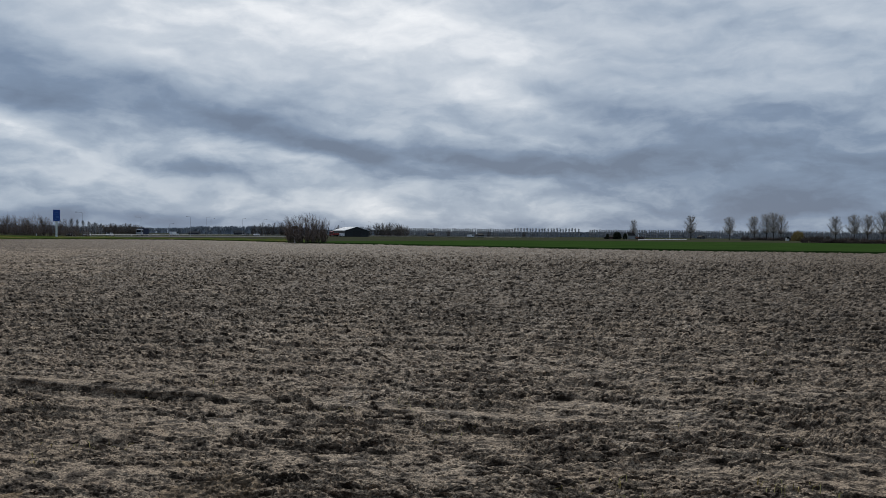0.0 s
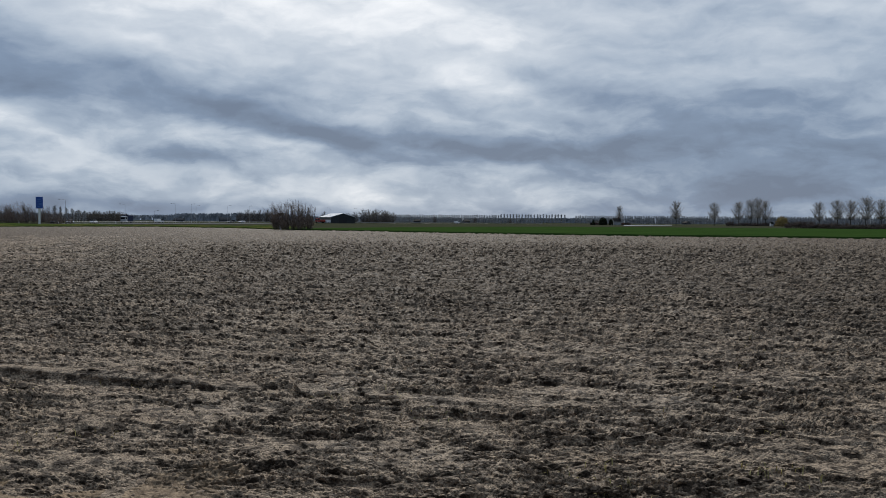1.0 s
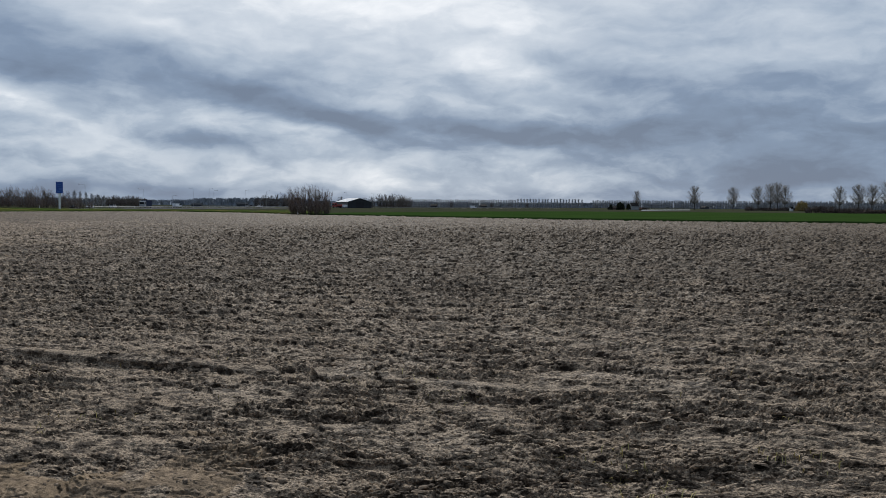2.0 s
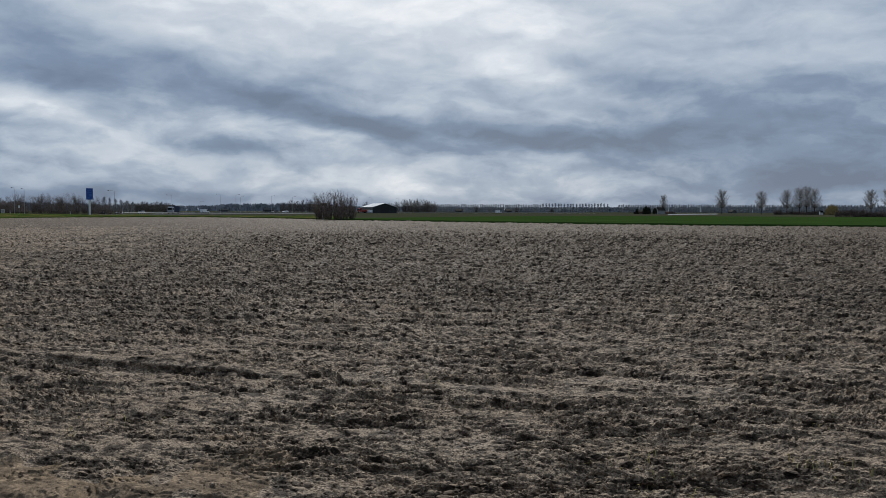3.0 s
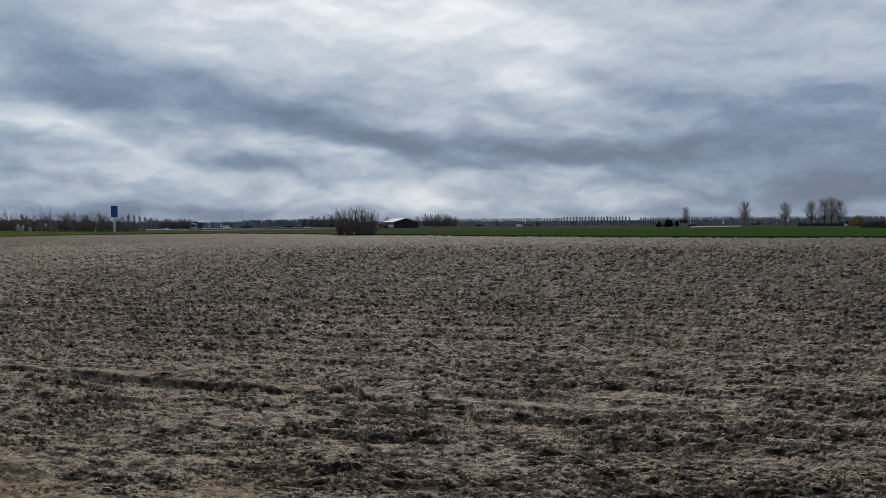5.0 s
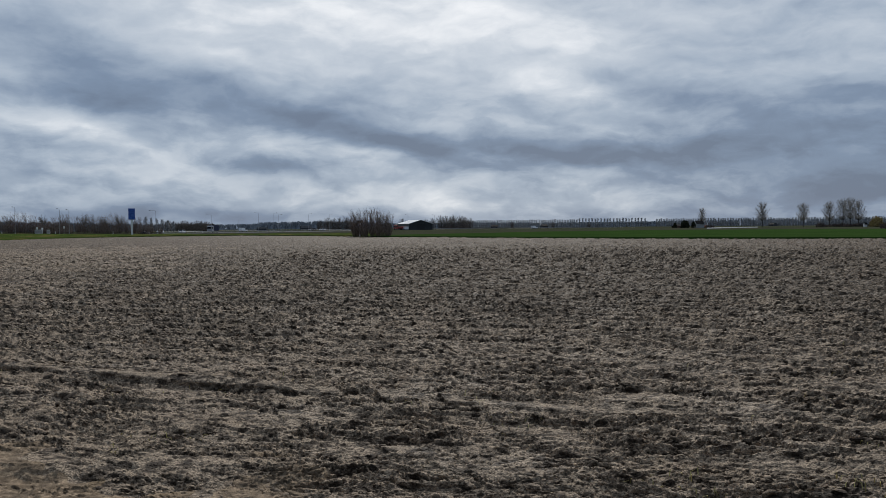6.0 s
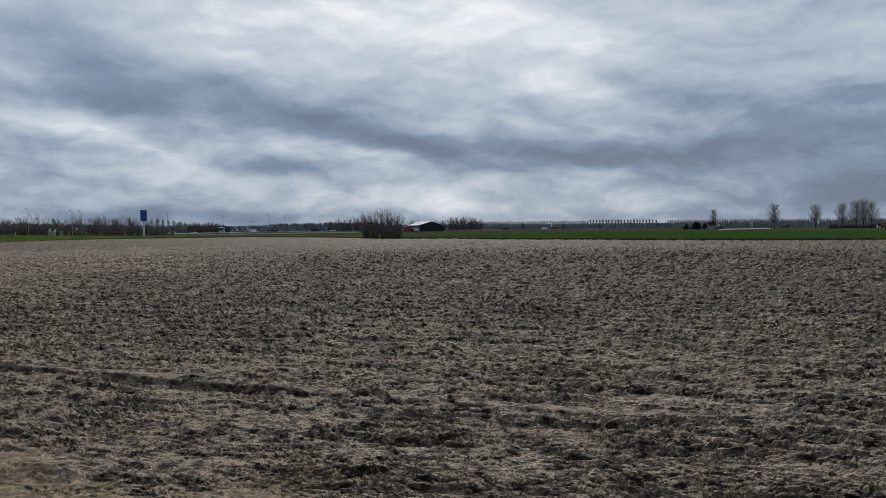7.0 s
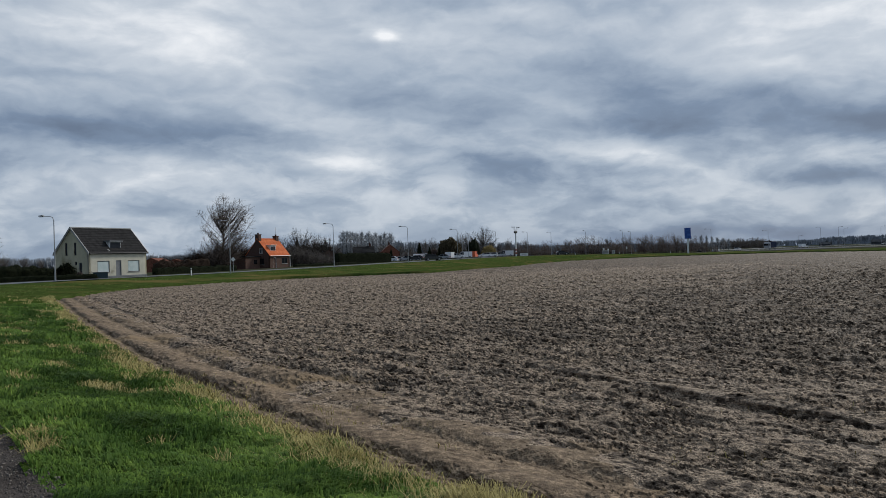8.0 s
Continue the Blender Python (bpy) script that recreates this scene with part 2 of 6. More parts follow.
# blue-grey lift is haze painted into the colour; no air is modelled
M["wood_hazed"] = material("hazed_distant_woods", (0.20, 0.225, 0.255), (0.28, 0.305, 0.335), 0.02, 1.0, gloss=0.0)
# bleached well past bark grey so the colour carries the distance haze
M["twig_hazed"] = material("hazed_poplar_twigs", (0.33, 0.345, 0.365), (0.46, 0.47, 0.485), 0.3, 1.0, gloss=0.0)
M["render"] = material("cream_render", (0.54, 0.50, 0.34), (0.66, 0.61, 0.43), 0.7, 0.85, 0.003, spots=(0.35, (0.30, 0.26, 0.155), 0.56, 0.72))
M["render_white"] = material("pale_render", (0.51, 0.49, 0.40), (0.61, 0.585, 0.48), 0.8, 0.85, 0.003, spots=(0.4, (0.28, 0.27, 0.20), 0.6, 0.76))
M["tile_dark"] = material("dark_roof_tiles", (0.0165, 0.016, 0.0165), (0.033, 0.032, 0.032), 2.0, 0.8, 0.02, per_object=0.12, gloss=0.05)
M["tile_orange"] = material("orange_roof_tiles", (0.46, 0.10, 0.03), (0.62, 0.165, 0.052), 2.2, 0.75, 0.02, per_object=0.1)
M["brick"] = material("dark_brick", (0.085, 0.040, 0.028), (0.16, 0.078, 0.055), 3.0, 0.9, 0.01, (16, (0.10, 0.085, 0.075)))
M["tile_faded"] = material("faded_red_tiles", (0.13, 0.050, 0.036), (0.21, 0.085, 0.058), 2.2, 0.85, 0.02, per_object=0.1)
M["brick_red"] = material("red_brick", (0.16, 0.06, 0.04), (0.26, 0.11, 0.075), 3.0, 0.9, 0.01)
M["white"] = material("white_paint", (0.76, 0.76, 0.74), (0.84, 0.84, 0.82), 1.5, 0.5)
M["zinc"] = material("galvanised_steel", (0.34, 0.345, 0.35), (0.44, 0.445, 0.45), 2.0, 0.5, metal=0.3)
M["grey"] = material("grey_paint", (0.14, 0.15, 0.16), (0.20, 0.21, 0.22), 2.0, 0.6)
M["black"] = material("black_plastic", (0.012, 0.012, 0.013), (0.025, 0.025, 0.026), 4.0, 0.6)
M["rubber"] = material("tyre_rubber", (0.012, 0.012, 0.012), (0.022, 0.022, 0.022), 6.0, 0.85)
M["blue"] = material("blue_sign_film", (0.012, 0.070, 0.33), (0.018, 0.090, 0.40), 1.0, 0.35)
M["sky_blue"] = material("light_blue_print", (0.035, 0.13, 0.42), (0.05, 0.16, 0.48), 2.0, 0.4)
M["red"] = material("red_paint", (0.22, 0.024, 0.018), (0.30, 0.034, 0.024), 1.0, 0.45)
M["orange"] = material("orange_red_paint", (0.58, 0.10, 0.03), (0.66, 0.13, 0.04), 1.0, 0.45)
M["navy"] = material("dark_blue_paint", (0.008, 0.017, 0.050), (0.013, 0.024, 0.065), 1.0, 0.7, gloss=0.15)
M["car_white"] = material("white_car_paint", (0.80, 0.81, 0.82), (0.86, 0.87, 0.88), 1.0, 0.3, coat=0.5)
M["car_silver"] = material("silver_car_paint", (0.36, 0.37, 0.39), (0.44, 0.45, 0.47), 1.0, 0.3, metal=0.4, coat=0.5)
M["car_dark"] = material("dark_car_paint", (0.018, 0.020, 0.022), (0.03, 0.033, 0.036), 1.0, 0.25, coat=0.6)
M["cladding"] = material("dark_steel_cladding", (0.020, 0.023, 0.026), (0.034, 0.037, 0.040), 0.6, 0.6, 0.0)
# bluish lift imitates haze in front of the distant sheds
M["shed_hazed"] = material("hazed_shed_boards", (0.055, 0.06, 0.066), (0.085, 0.09, 0.098), 0.5, 0.9, gloss=0.0)
# the sky's reflection on the roof is put into this pale base colour
M["sheet"] = material("sky_bright_roof_sheets", (0.62, 0.63, 0.64), (0.74, 0.75, 0.76), 0.5, 0.6, spots=(0.2, (0.42, 0.425, 0.43), 0.58, 0.72))
M["shutter"] = material("pale_roller_blind", (0.50, 0.60, 0.585), (0.62, 0.70, 0.68), 1.0, 0.6)
M["teal"] = material("blue_green_paint", (0.008, 0.030, 0.036), (0.016, 0.045, 0.052), 1.0, 0.5)
M["concrete"] = material("pale_concrete", (0.30, 0.30, 0.29), (0.42, 0.42, 0.40), 0.6, 0.8)
M["straw"] = material("dry_grass", (0.36, 0.30, 0.095), (0.56, 0.47, 0.20), 5.0, 0.9, island=(0.5, 1.15))
M["blade"] = material("grass_blades", (0.058, 0.115, 0.014), (0.175, 0.27, 0.044), 0.9, 0.75, fine=(7, (0.06, 0.115, 0.022)), island=(0.75, 1.2), gloss=0.1)

M["bank_blade"] = material("bank_grass_blades", (0.085, 0.130, 0.030), (0.18, 0.235, 0.070), 0.3, 0.9, island=(0.75, 1.2), gloss=0.0)


def glass(name, tint, rough=0.06):
    m = bpy.data.materials.new(name)
    m.use_nodes = True
    b = m.node_tree.nodes["Principled BSDF"]
    b.inputs["Base Color"].default_value, b.inputs["Roughness"].default_value = (*tint, 1), rough
    b.inputs["IOR"].default_value, b.inputs["Specular IOR Level"].default_value = 1.5, 0.3
    return m


M["glass"] = glass("dark_window_glass", (0.014, 0.016, 0.019))
M["lens"] = glass("lamp_glass", (0.55, 0.56, 0.56), 0.2)
M["red_lens"] = glass("red_lamp_glass", (0.35, 0.01, 0.01), 0.2)

# ---- building tools ----
def part(name, bm, mat, parent=None, label="", smooth=False):
    me = bpy.data.meshes.new(name)
    if isinstance(bm, tuple):
        fill(me, *bm)
    else:
        bmesh.ops.recalc_face_normals(bm, faces=bm.faces)
        bm.to_mesh(me)
        bm.free()
    if smooth:
        me.polygons.foreach_set("use_smooth", [True] * len(me.polygons))
    me.materials.append(mat)
    ob = new(name, me)
    ob.parent = parent
    if label:
        tagged(ob, label)
    if name in LOOSE:
        tagged(ob, kind="stuff")
    return ob


LOOSE = ("crown", "stem", "leaf_fringe", "cladding_rib", "blind_slats")


def fill(me, verts, faces):
    """A mesh from arrays: verts (n, 3) and faces (m, k)."""
    verts, faces = np.asarray(verts, np.float32), np.asarray(faces, np.int32)
    me.vertices.add(len(verts))
    me.vertices.foreach_set("co", verts.ravel())
    k = faces.shape[1]
    me.loops.add(faces.size)
    me.loops.foreach_set("vertex_index", faces.ravel())
    me.polygons.add(len(faces))
    me.polygons.foreach_set("loop_start", np.arange(0, faces.size, k, dtype=np.int32))
    me.update(calc_edges=True)


def thing(name, at, turn=0.0, label="", category="", group="", kind=""):
    ob = new(name)
    ob.empty_display_size = 0.3
    ob.matrix_basis = pose(*at, 0, 0, turn)
    return tagged(ob, label, category, group, kind)


def box(bm, x0, x1, y0, y1, z0, z1):
    v = [bm.verts.new((x, y, z)) for z in (z0, z1) for x, y in ((x0, y0), (x1, y0), (x1, y1), (x0, y1))]
    for f in ((3, 2, 1, 0), (4, 5, 6, 7), (0, 1, 5, 4), (1, 2, 6, 5), (2, 3, 7, 6), (3, 0, 4, 7)):
        bm.faces.new([v[i] for i in f])
    return v


def boxed(*boxes, bevel=0.0):
    bm = bmesh.new()
    for b in boxes:
        box(bm, *b)
    if bevel:
        bmesh.ops.bevel(bm, geom=bm.edges[:], offset=bevel, segments=1, affect="EDGES")
    return bm


def prism(bm, outline, a, b, axis="y"):
    """A solid with the given outline in (x, z) from y = a to b, or in (y, z) along x."""
    put = (lambda p, t: (p[0], t, p[1])) if axis == "y" else (lambda p, t: (t, p[0], p[1]))
    lo, hi = [bm.verts.new(put(p, a)) for p in outline], [bm.verts.new(put(p, b)) for p in outline]
    n = len(outline)
    bm.faces.new(lo), bm.faces.new(hi[::-1])
    for i in range(n):
        bm.faces.new((lo[i], lo[(i + 1) % n], hi[(i + 1) % n], hi[i]))


def rod(bm, p, q, r0, r1=None, sides=8):
    p, q = Vector(p), Vector(q)
    turn = (q - p).to_track_quat("Z", "Y").to_matrix()
    r1 = r0 if r1 is None else r1
    rings = []
    for c, r in ((p, r0), (q, r1)):
        rings.append([bm.verts.new(c + turn @ Vector((r * math.cos(a), r * math.sin(a), 0))) for a in
                      (2 * math.pi * i / sides for i in range(sides))])
    for i in range(sides):
        j = (i + 1) % sides
        bm.faces.new((rings[0][i], rings[0][j], rings[1][j], rings[1][i]))
    bm.faces.new(rings[0][::-1]), bm.faces.new(rings[1])


def tubes(seg, sides):
    """Arrays for tapered sticks; seg rows: x0 y0 z0 x1 y1 z1 r0 r1."""
    seg = np.asarray(seg, float)
    p, q, r0, r1 = seg[:, :3], seg[:, 3:6], seg[:, 6], seg[:, 7]
    d = q - p
    d /= np.linalg.norm(d, axis=1, keepdims=True) + 1e-9
    ref = np.where(np.abs(d[:, 2:3]) > 0.9, [[1.0, 0, 0]], [[0, 0, 1.0]])
    u = np.cross(d, ref)
    u /= np.linalg.norm(u, axis=1, keepdims=True)
    w = np.cross(d, u)
    rings = []
    for c, r in ((p, r0), (q, r1)):
        for i in range(sides):
            a = 2 * math.pi * i / sides
            rings.append(c + (u * math.cos(a) + w * math.sin(a)) * r[:, None])
    n = len(seg)
    verts = np.stack(rings, 1).reshape(-1, 3)
    base = np.arange(n)[:, None] * 2 * sides
    faces = [np.concatenate([base + i, base + (i + 1) % sides, base + sides + (i + 1) % sides, base + sides + i], 1) for i in range(sides)]
    return verts, np.concatenate(faces)


def hash_grid(ix, iy, seed):
    h = (ix.astype(np.int64) * 374761393 + iy.astype(np.int64) * 668265263 + seed * 1442695041) & 0xFFFFFFFF
    h = ((h ^ (h >> 13)) * 1274126177) & 0xFFFFFFFF
    return ((h ^ (h >> 16)) & 0xFFFF) / 65535.0


def lumps(x, y, size, seed):
    """Smooth noise from 0 to 1 with lumps of the given size in metres."""
    x, y = x / size, y / size
    ix, iy = np.floor(x), np.floor(y)
    fx, fy = x - ix, y - iy
    fx, fy = fx * fx * (3 - 2 * fx), fy * fy * (3 - 2 * fy)
    a, b = hash_grid(ix, iy, seed), hash_grid(ix + 1, iy, seed)
    c, d = hash_grid(ix, iy + 1, seed), hash_grid(ix + 1, iy + 1, seed)
    return (a + (b - a) * fx) * (1 - fy) + (c + (d - c) * fx) * fy


def graded(lo, hi, finest, growth, coarse=1e9, far_growth=0.0, far=1e9):
    """Stations from lo to hi, closer together near 0."""
    out, v = [], 0.0
    while v < hi:
        out.append(v)
        v += max(finest, growth * v if v < far else far_growth * v) if v < coarse else coarse
    neg, v = [], 0.0
    while v > lo:
        v -= max(finest, growth * -v if -v < far else far_growth * -v)
        neg.append(v)
    return np.array([s for s in neg[::-1] + out if s >= lo])


def sheet(name, X, Y, Z, mat, keep=None, parent=None, smooth=True):
    """A mesh over a grid of points; keep marks the points whose cells are kept."""
    h, w = X.shape
    idx = np.arange(h * w).reshape(h, w)
    quads = np.stack([idx[:-1, :-1], idx[:-1, 1:], idx[1:, 1:], idx[1:, :-1]], -1).reshape(-1, 4)
    verts = np.stack([X, Y, Z], -1).reshape(-1, 3)
    if keep is not None:
        quads = quads[keep.ravel()[quads].all(1)]
        used = np.unique(quads)
        remap = np.zeros(h * w, np.int64)
        remap[used] = np.arange(len(used))
        quads, verts = remap[quads], verts[used]
    return part(name, (verts, quads), mat, parent, smooth=smooth)


def ramp01(v, lo, hi):
    s = np.clip((np.asarray(v, float) - lo) / (hi - lo), 0, 1)
    return s * s * (3 - 2 * s)


# ---- the lie of the land, by bearing from the view point (degrees, metres) ----
def spot(az, d):
    return d * math.sin(radians(az)), d * math.cos(radians(az))


def land(d):
    """The plain outside the field rises a little beyond it."""
    return -0.12 + 0.55 * ramp01(d, 230, 500)


def ground_at(az, d):
    x, y = spot(az, d)
    return x, y, float(land(d))


FIELD_END = np.array([(-69, 52), (-68, 59.4), (-63, 82.4), (-53.5, 102), (-43.3, 111), (-37.7, 143), (-33.7, 205), (-30, 238), (-26.1, 258),
                      (-22, 268), (-18.6, 270), (-14, 240), (-11.2, 212), (-9.6, 196), (0.6, 157), (8, 145), (16.2, 138), (28.4, 140), (45, 158), (70, 240)])
MARGIN = np.array([(-110, 43), (-55.1, 22.2), (-30, 12.9), (-14.6, 7.6), (-7.84, 5.74), (-4.63, 5.02), (0, 4.55), (15, 3.9), (60, 2.5), (120, 1)])
ROAD = np.array([(-86, 80, 0.40), (-80, 84, 0.42), (-74, 92, 0.45), (-67.8, 104, 0.50), (-56.9, 126, 0.52), (-49.9, 153, 0.69), (-44.7, 184, 0.92), (-41.2, 221, 1.05),
                 (-38.4, 258, 1.15), (-36.3, 275, 1.15), (-34.6, 285, 1.1), (-32.3, 290, 1.0), (-29.1, 297, 0.66), (-25.5, 306, 0.3),
                 (-22, 365, 0.27), (-19.9, 400, 0.35), (-16, 435, 0.44), (-12, 475, 0.52), (-7.6, 512, 0.54), (-2, 560, 0.55), (2, 600, 0.55), (9, 700, 0.55)])


def road_line(step=4.0):
    """Centre points of the road (x, y, z) and the unit normal that points away from the field."""
    p = np.array([(*spot(a, d + 3.6), z) for a, d, z in ROAD])
    t = np.concatenate([[0], np.cumsum(np.linalg.norm(np.diff(p[:, :2], axis=0), axis=1))])
    s = np.arange(0, t[-1], step)
    q = np.stack([np.interp(s, t, p[:, k]) for k in range(3)], 1)
    for _ in range(3):
        q[1:-1] = (q[:-2] + 2 * q[1:-1] + q[2:]) / 4
    d = np.gradient(q[:, :2], axis=0)
    d /= np.linalg.norm(d, axis=1, keepdims=True)
    return q, np.stack([-d[:, 1], d[:, 0]], 1)

# ---- ground, field, verge, road ----
gx, gy = graded(-4700, 4700, 5.0, 0.07), graded(-4700, 4700, 5.0, 0.07)
GX, GY = np.meshgrid(gx, gy)
GA, GD = np.degrees(np.arctan2(GX, GY)), np.hypot(GX, GY)
under = (GD < np.interp(GA, FIELD_END[:, 0], FIELD_END[:, 1]) + 6) & (np.abs(GA) < 70)
tagged(sheet("ground", GX, GY, land(GD) - 0.9 * under, M["ground"]), "flat winter farmland reaching the horizon", "ground", kind="structure")


def cells(u, v, size, seed):
    """Broken pieces of about the given size: each point's piece (0 to 1), its offset from the piece's middle and its distance from the crack."""
    u, v = u / size, v / size
    iu, iv = np.floor(u), np.floor(v)
    near, second = np.full(u.shape, 9.0), np.full(u.shape, 9.0)
    piece, du, dv, lean_u, lean_v = (np.zeros(u.shape) for _ in range(5))
    for a in (-1, 0, 1):
        for b in (-1, 0, 1):
            cu, cv = iu + a, iv + b
            ou, ov = u - cu - 0.1 - 0.8 * hash_grid(cu, cv, seed), v - cv - 0.1 - 0.8 * hash_grid(cu, cv, seed + 1)
            far_off = ou * ou + ov * ov
            new_best = far_off < near
            second = np.where(new_best, near, np.minimum(second, far_off))
            near = np.where(new_best, far_off, near)
            piece = np.where(new_best, hash_grid(cu, cv, seed + 2), piece)
            du, dv = np.where(new_best, ou, du), np.where(new_best, ov, dv)
            lean_u, lean_v = np.where(new_best, hash_grid(cu, cv, seed + 3), lean_u), np.where(new_best, hash_grid(cu, cv, seed + 4), lean_v)
    return piece, (lean_u - 0.5) * du + (lean_v - 0.35) * dv, np.sqrt(second) - np.sqrt(near)


def soil_height(x, y):
    """Ploughed clay: long furrows, broken tilted clods on several scales, wheel ruts along the edge."""
    wx = x + 0.30 * (lumps(x, y, 0.6, 3) - 0.5) + 0.10 * (lumps(x, y, 0.15, 14) - 0.5) + 0.016 * (lumps(x, y, 0.05, 24) - 0.5)
    wy = y + 0.30 * (lumps(x, y, 0.6, 4) - 0.5) + 0.10 * (lumps(x, y, 0.15, 15) - 0.5) + 0.016 * (lumps(x, y, 0.05, 25) - 0.5)
    along, across = wx * 0.985 - wy * 0.17, wy * 0.985 + wx * 0.17
    deep = np.hypot(x, y)
    patchy = 0.32 + 0.68 * ramp01(0.5 * lumps(along / 2, across, 0.6, 9) + 0.5 * lumps(along / 2, across, 0.25, 19), 0.25, 0.75)
    patchy = patchy + (1.0 - patchy) * ramp01(deep, 9, 22)
    z = 0.0
    for size, shallow, rough, tilt, crack, long, seed, last, rare in SOIL_SCALES:
        k = (shallow + (rough - shallow) * ramp01(deep, 9, 72)) * (1 + 0.5 * ramp01(deep, 60, 180)) * (1 - ramp01(deep, last, last * 1.8)) * (1 - 0.36 * ramp01(-x, 8, 24))
        piece, lean, gap = cells(along / long, across, size, seed)
        z = z + k * (ramp01(piece, rare - 0.5 * (1 - rare), rare + 0.5 * (1 - rare)) - (1 - rare) + tilt * lean - crack * np.exp(-gap / 0.10))
    edge = y - np.interp(x, MARGIN[:, 0], MARGIN[:, 1])
    patchy = patchy * (1 + 0.9 * np.exp(-((edge - 0.3) / 0.25) ** 2) * ramp01(-x, 1.0, 4.0))
    patchy = patchy * (1 - 0.35 * ramp01(-x, 22, 60))
    z = z * patchy + 0.008 * (lumps(along, across, 0.03, 16) - 0.5) + 0.03 * (lumps(x, y, 0.5, 26) - 0.5)
    # furrow slices that run across the near field, in smooth broken slabs
    base = np.interp(x, RIDGE[:, 0], RIDGE[:, 1])
    there = ramp01(x, -11, -7.5) * (1 - 0.65 * ramp01(x, -1.0, 1.5)) * (1 - ramp01(x, 3, 6))
    slice_top, raised = 0.0, 0.0
    for i, (off, gaps, least, more) in enumerate(SLICES):
        line = base + off + 0.2 * (lumps(x, y * 0, 1.3, 12 + 40 * i) - 0.5)
        slab = hash_grid(np.floor((x + 0.5 * (y - line)) / 0.47 + 0.8 * lumps(x, y * 0, 0.9, 27 + i)), np.full_like(x, i), 28)
        top = (there if i == 0 else 1.0) * ramp01(np.abs(y - line), 0.19, 0.12) * ramp01(slab, gaps, gaps + 0.15)
        slice_top = np.maximum(slice_top, top if i == 0 else 0.4 * top)
        raised = raised + top * (least + more * (slab - gaps) / (1 - gaps) + (0.12 if i == 0 else 0.05) * (y - line))
    rolled = np.exp(-((edge - 0.75) / 0.22) ** 2) + np.exp(-((edge - 1.75) / 0.25) ** 2)
    z = z * (0.55 + 0.45 * np.maximum(ramp01(edge, 0.8, 3.2), 0.55 * ramp01(x, -5, -1))) * (1 - 0.85 * slice_top) * (1 - 0.65 * rolled * ramp01(-x, 1.5, 4) * ramp01(lumps(x, y, 1.6, 18), 0.25, 0.6))
    z += 0.05 * (lumps(x, y, 6.0, 5) - 0.5) + 0.02 * np.sin(across * 2 * math.pi / 0.95 + 5 * lumps(x, y, 4, 6))
    ruts = -0.06 * np.exp(-((edge - 0.40) / 0.14) ** 2) + 0.04 * np.exp(-((edge - 0.80) / 0.22) ** 2) - 0.05 * np.exp(-((edge - 1.30) / 0.16) ** 2)
    ruts += 0.03 * np.exp(-((edge - 1.8) / 0.25) ** 2) - 0.05 * np.exp(-((edge - 2.4) / 0.2) ** 2)
    z += ruts * (0.2 + 0.8 * ramp01(-x, 1.0, 4.0))
    # the clods of the open field stand on a slightly lower bed
    z -= 0.25 * ramp01(deep, 20, 110)
    z += raised
    return z


SOIL_SCALES = [  # size, height near and far, tilt, crack, how much longer than wide, seed, to which distance, how rare the high pieces are
    (0.20, 0.014, 0.075, 0.6, 0.2, 2.6, 101, 400, 0.50), (0.125, 0.030, 0.080, 0.8, 0.35, 2.2, 111, 200, 0.50), (0.068, 0.031, 0.062, 0.9, 0.45, 1.6, 121, 60, 0.50),
    (0.036, 0.022, 0.03, 1.0, 0.45, 1.3, 131, 20, 0.50), (0.20, 0.0, 0.095, 0.5, 0.1, 2.6, 141, 900, 0.72)]
SLICES = [(0.0, 0.08, 0.045, 0.045), (-1.25, 0.68, 0.008, 0.035), (-2.15, 0.74, 0.008, 0.03), (1.7, 0.80, 0.008, 0.025)]  # offset, gaps, least and added height
RIDGE = np.array([(-12, 13.0), (-7.6, 11.4), (-4.7, 10.4), (-2.6, 9.8), (0.3, 9.0), (2.2, 8.8), (6, 8.4)])
far_az, far_d = np.arange(-70.0, 34.6, 0.09), [4.0]
while far_d[-1] < 276:
    d = far_d[-1]
    far_d.append(d + max(0.010, min(0.00042 * d * d, 0.0042 * d)) if d < 90 else d * 1.0045)
AZ, FD = np.meshgrid(np.radians(far_az), np.array(far_d))
FX, FY = FD * np.sin(AZ), FD * np.cos(AZ)
bearing, reach = np.degrees(AZ), FD
in_field = (reach < np.interp(bearing, FIELD_END[:, 0], FIELD_END[:, 1])) & (FY > np.interp(FX, MARGIN[:, 0], MARGIN[:, 1]) - 0.25) & (bearing > -69)
FZ = soil_height(FX, FY)
inward = FY - np.interp(FX, MARGIN[:, 0], MARGIN[:, 1]) + 1.9 * (lumps(FX, FY, 0.9, 51) - 0.5) + 0.8 * (lumps(FX, FY, 0.25, 52) - 0.5)
driven = inward < 1.9 * ramp01(-FX, -3.0, 5.0) - 0.1
# the plough has turned the slices over to one side: they lean
FY = FY - 1.15 * np.clip(FZ, -0.25, 0.3)
wide_driven = driven.copy()   # one cell of overlap so that the two sheets meet
for a in (0, 1):
    wide_driven = wide_driven | np.roll(wide_driven, 1, a) | np.roll(wide_driven, -1, a)
margin = sheet("field_margin", FX, FY, FZ, M["soil_margin"], in_field & wide_driven, smooth=False)
tagged(margin, "driven ochre soil with wheel ruts along the field edge", "field edge", kind="structure")
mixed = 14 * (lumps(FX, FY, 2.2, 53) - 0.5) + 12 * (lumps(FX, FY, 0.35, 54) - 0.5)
# darker copy by distance, less to the left: painted self-shade, not moisture
far_shaded = reach - 80 * ramp01(-FX, 7, 46) + mixed * (1 + 2.5 * ramp01(reach, 22, 50)) > 19
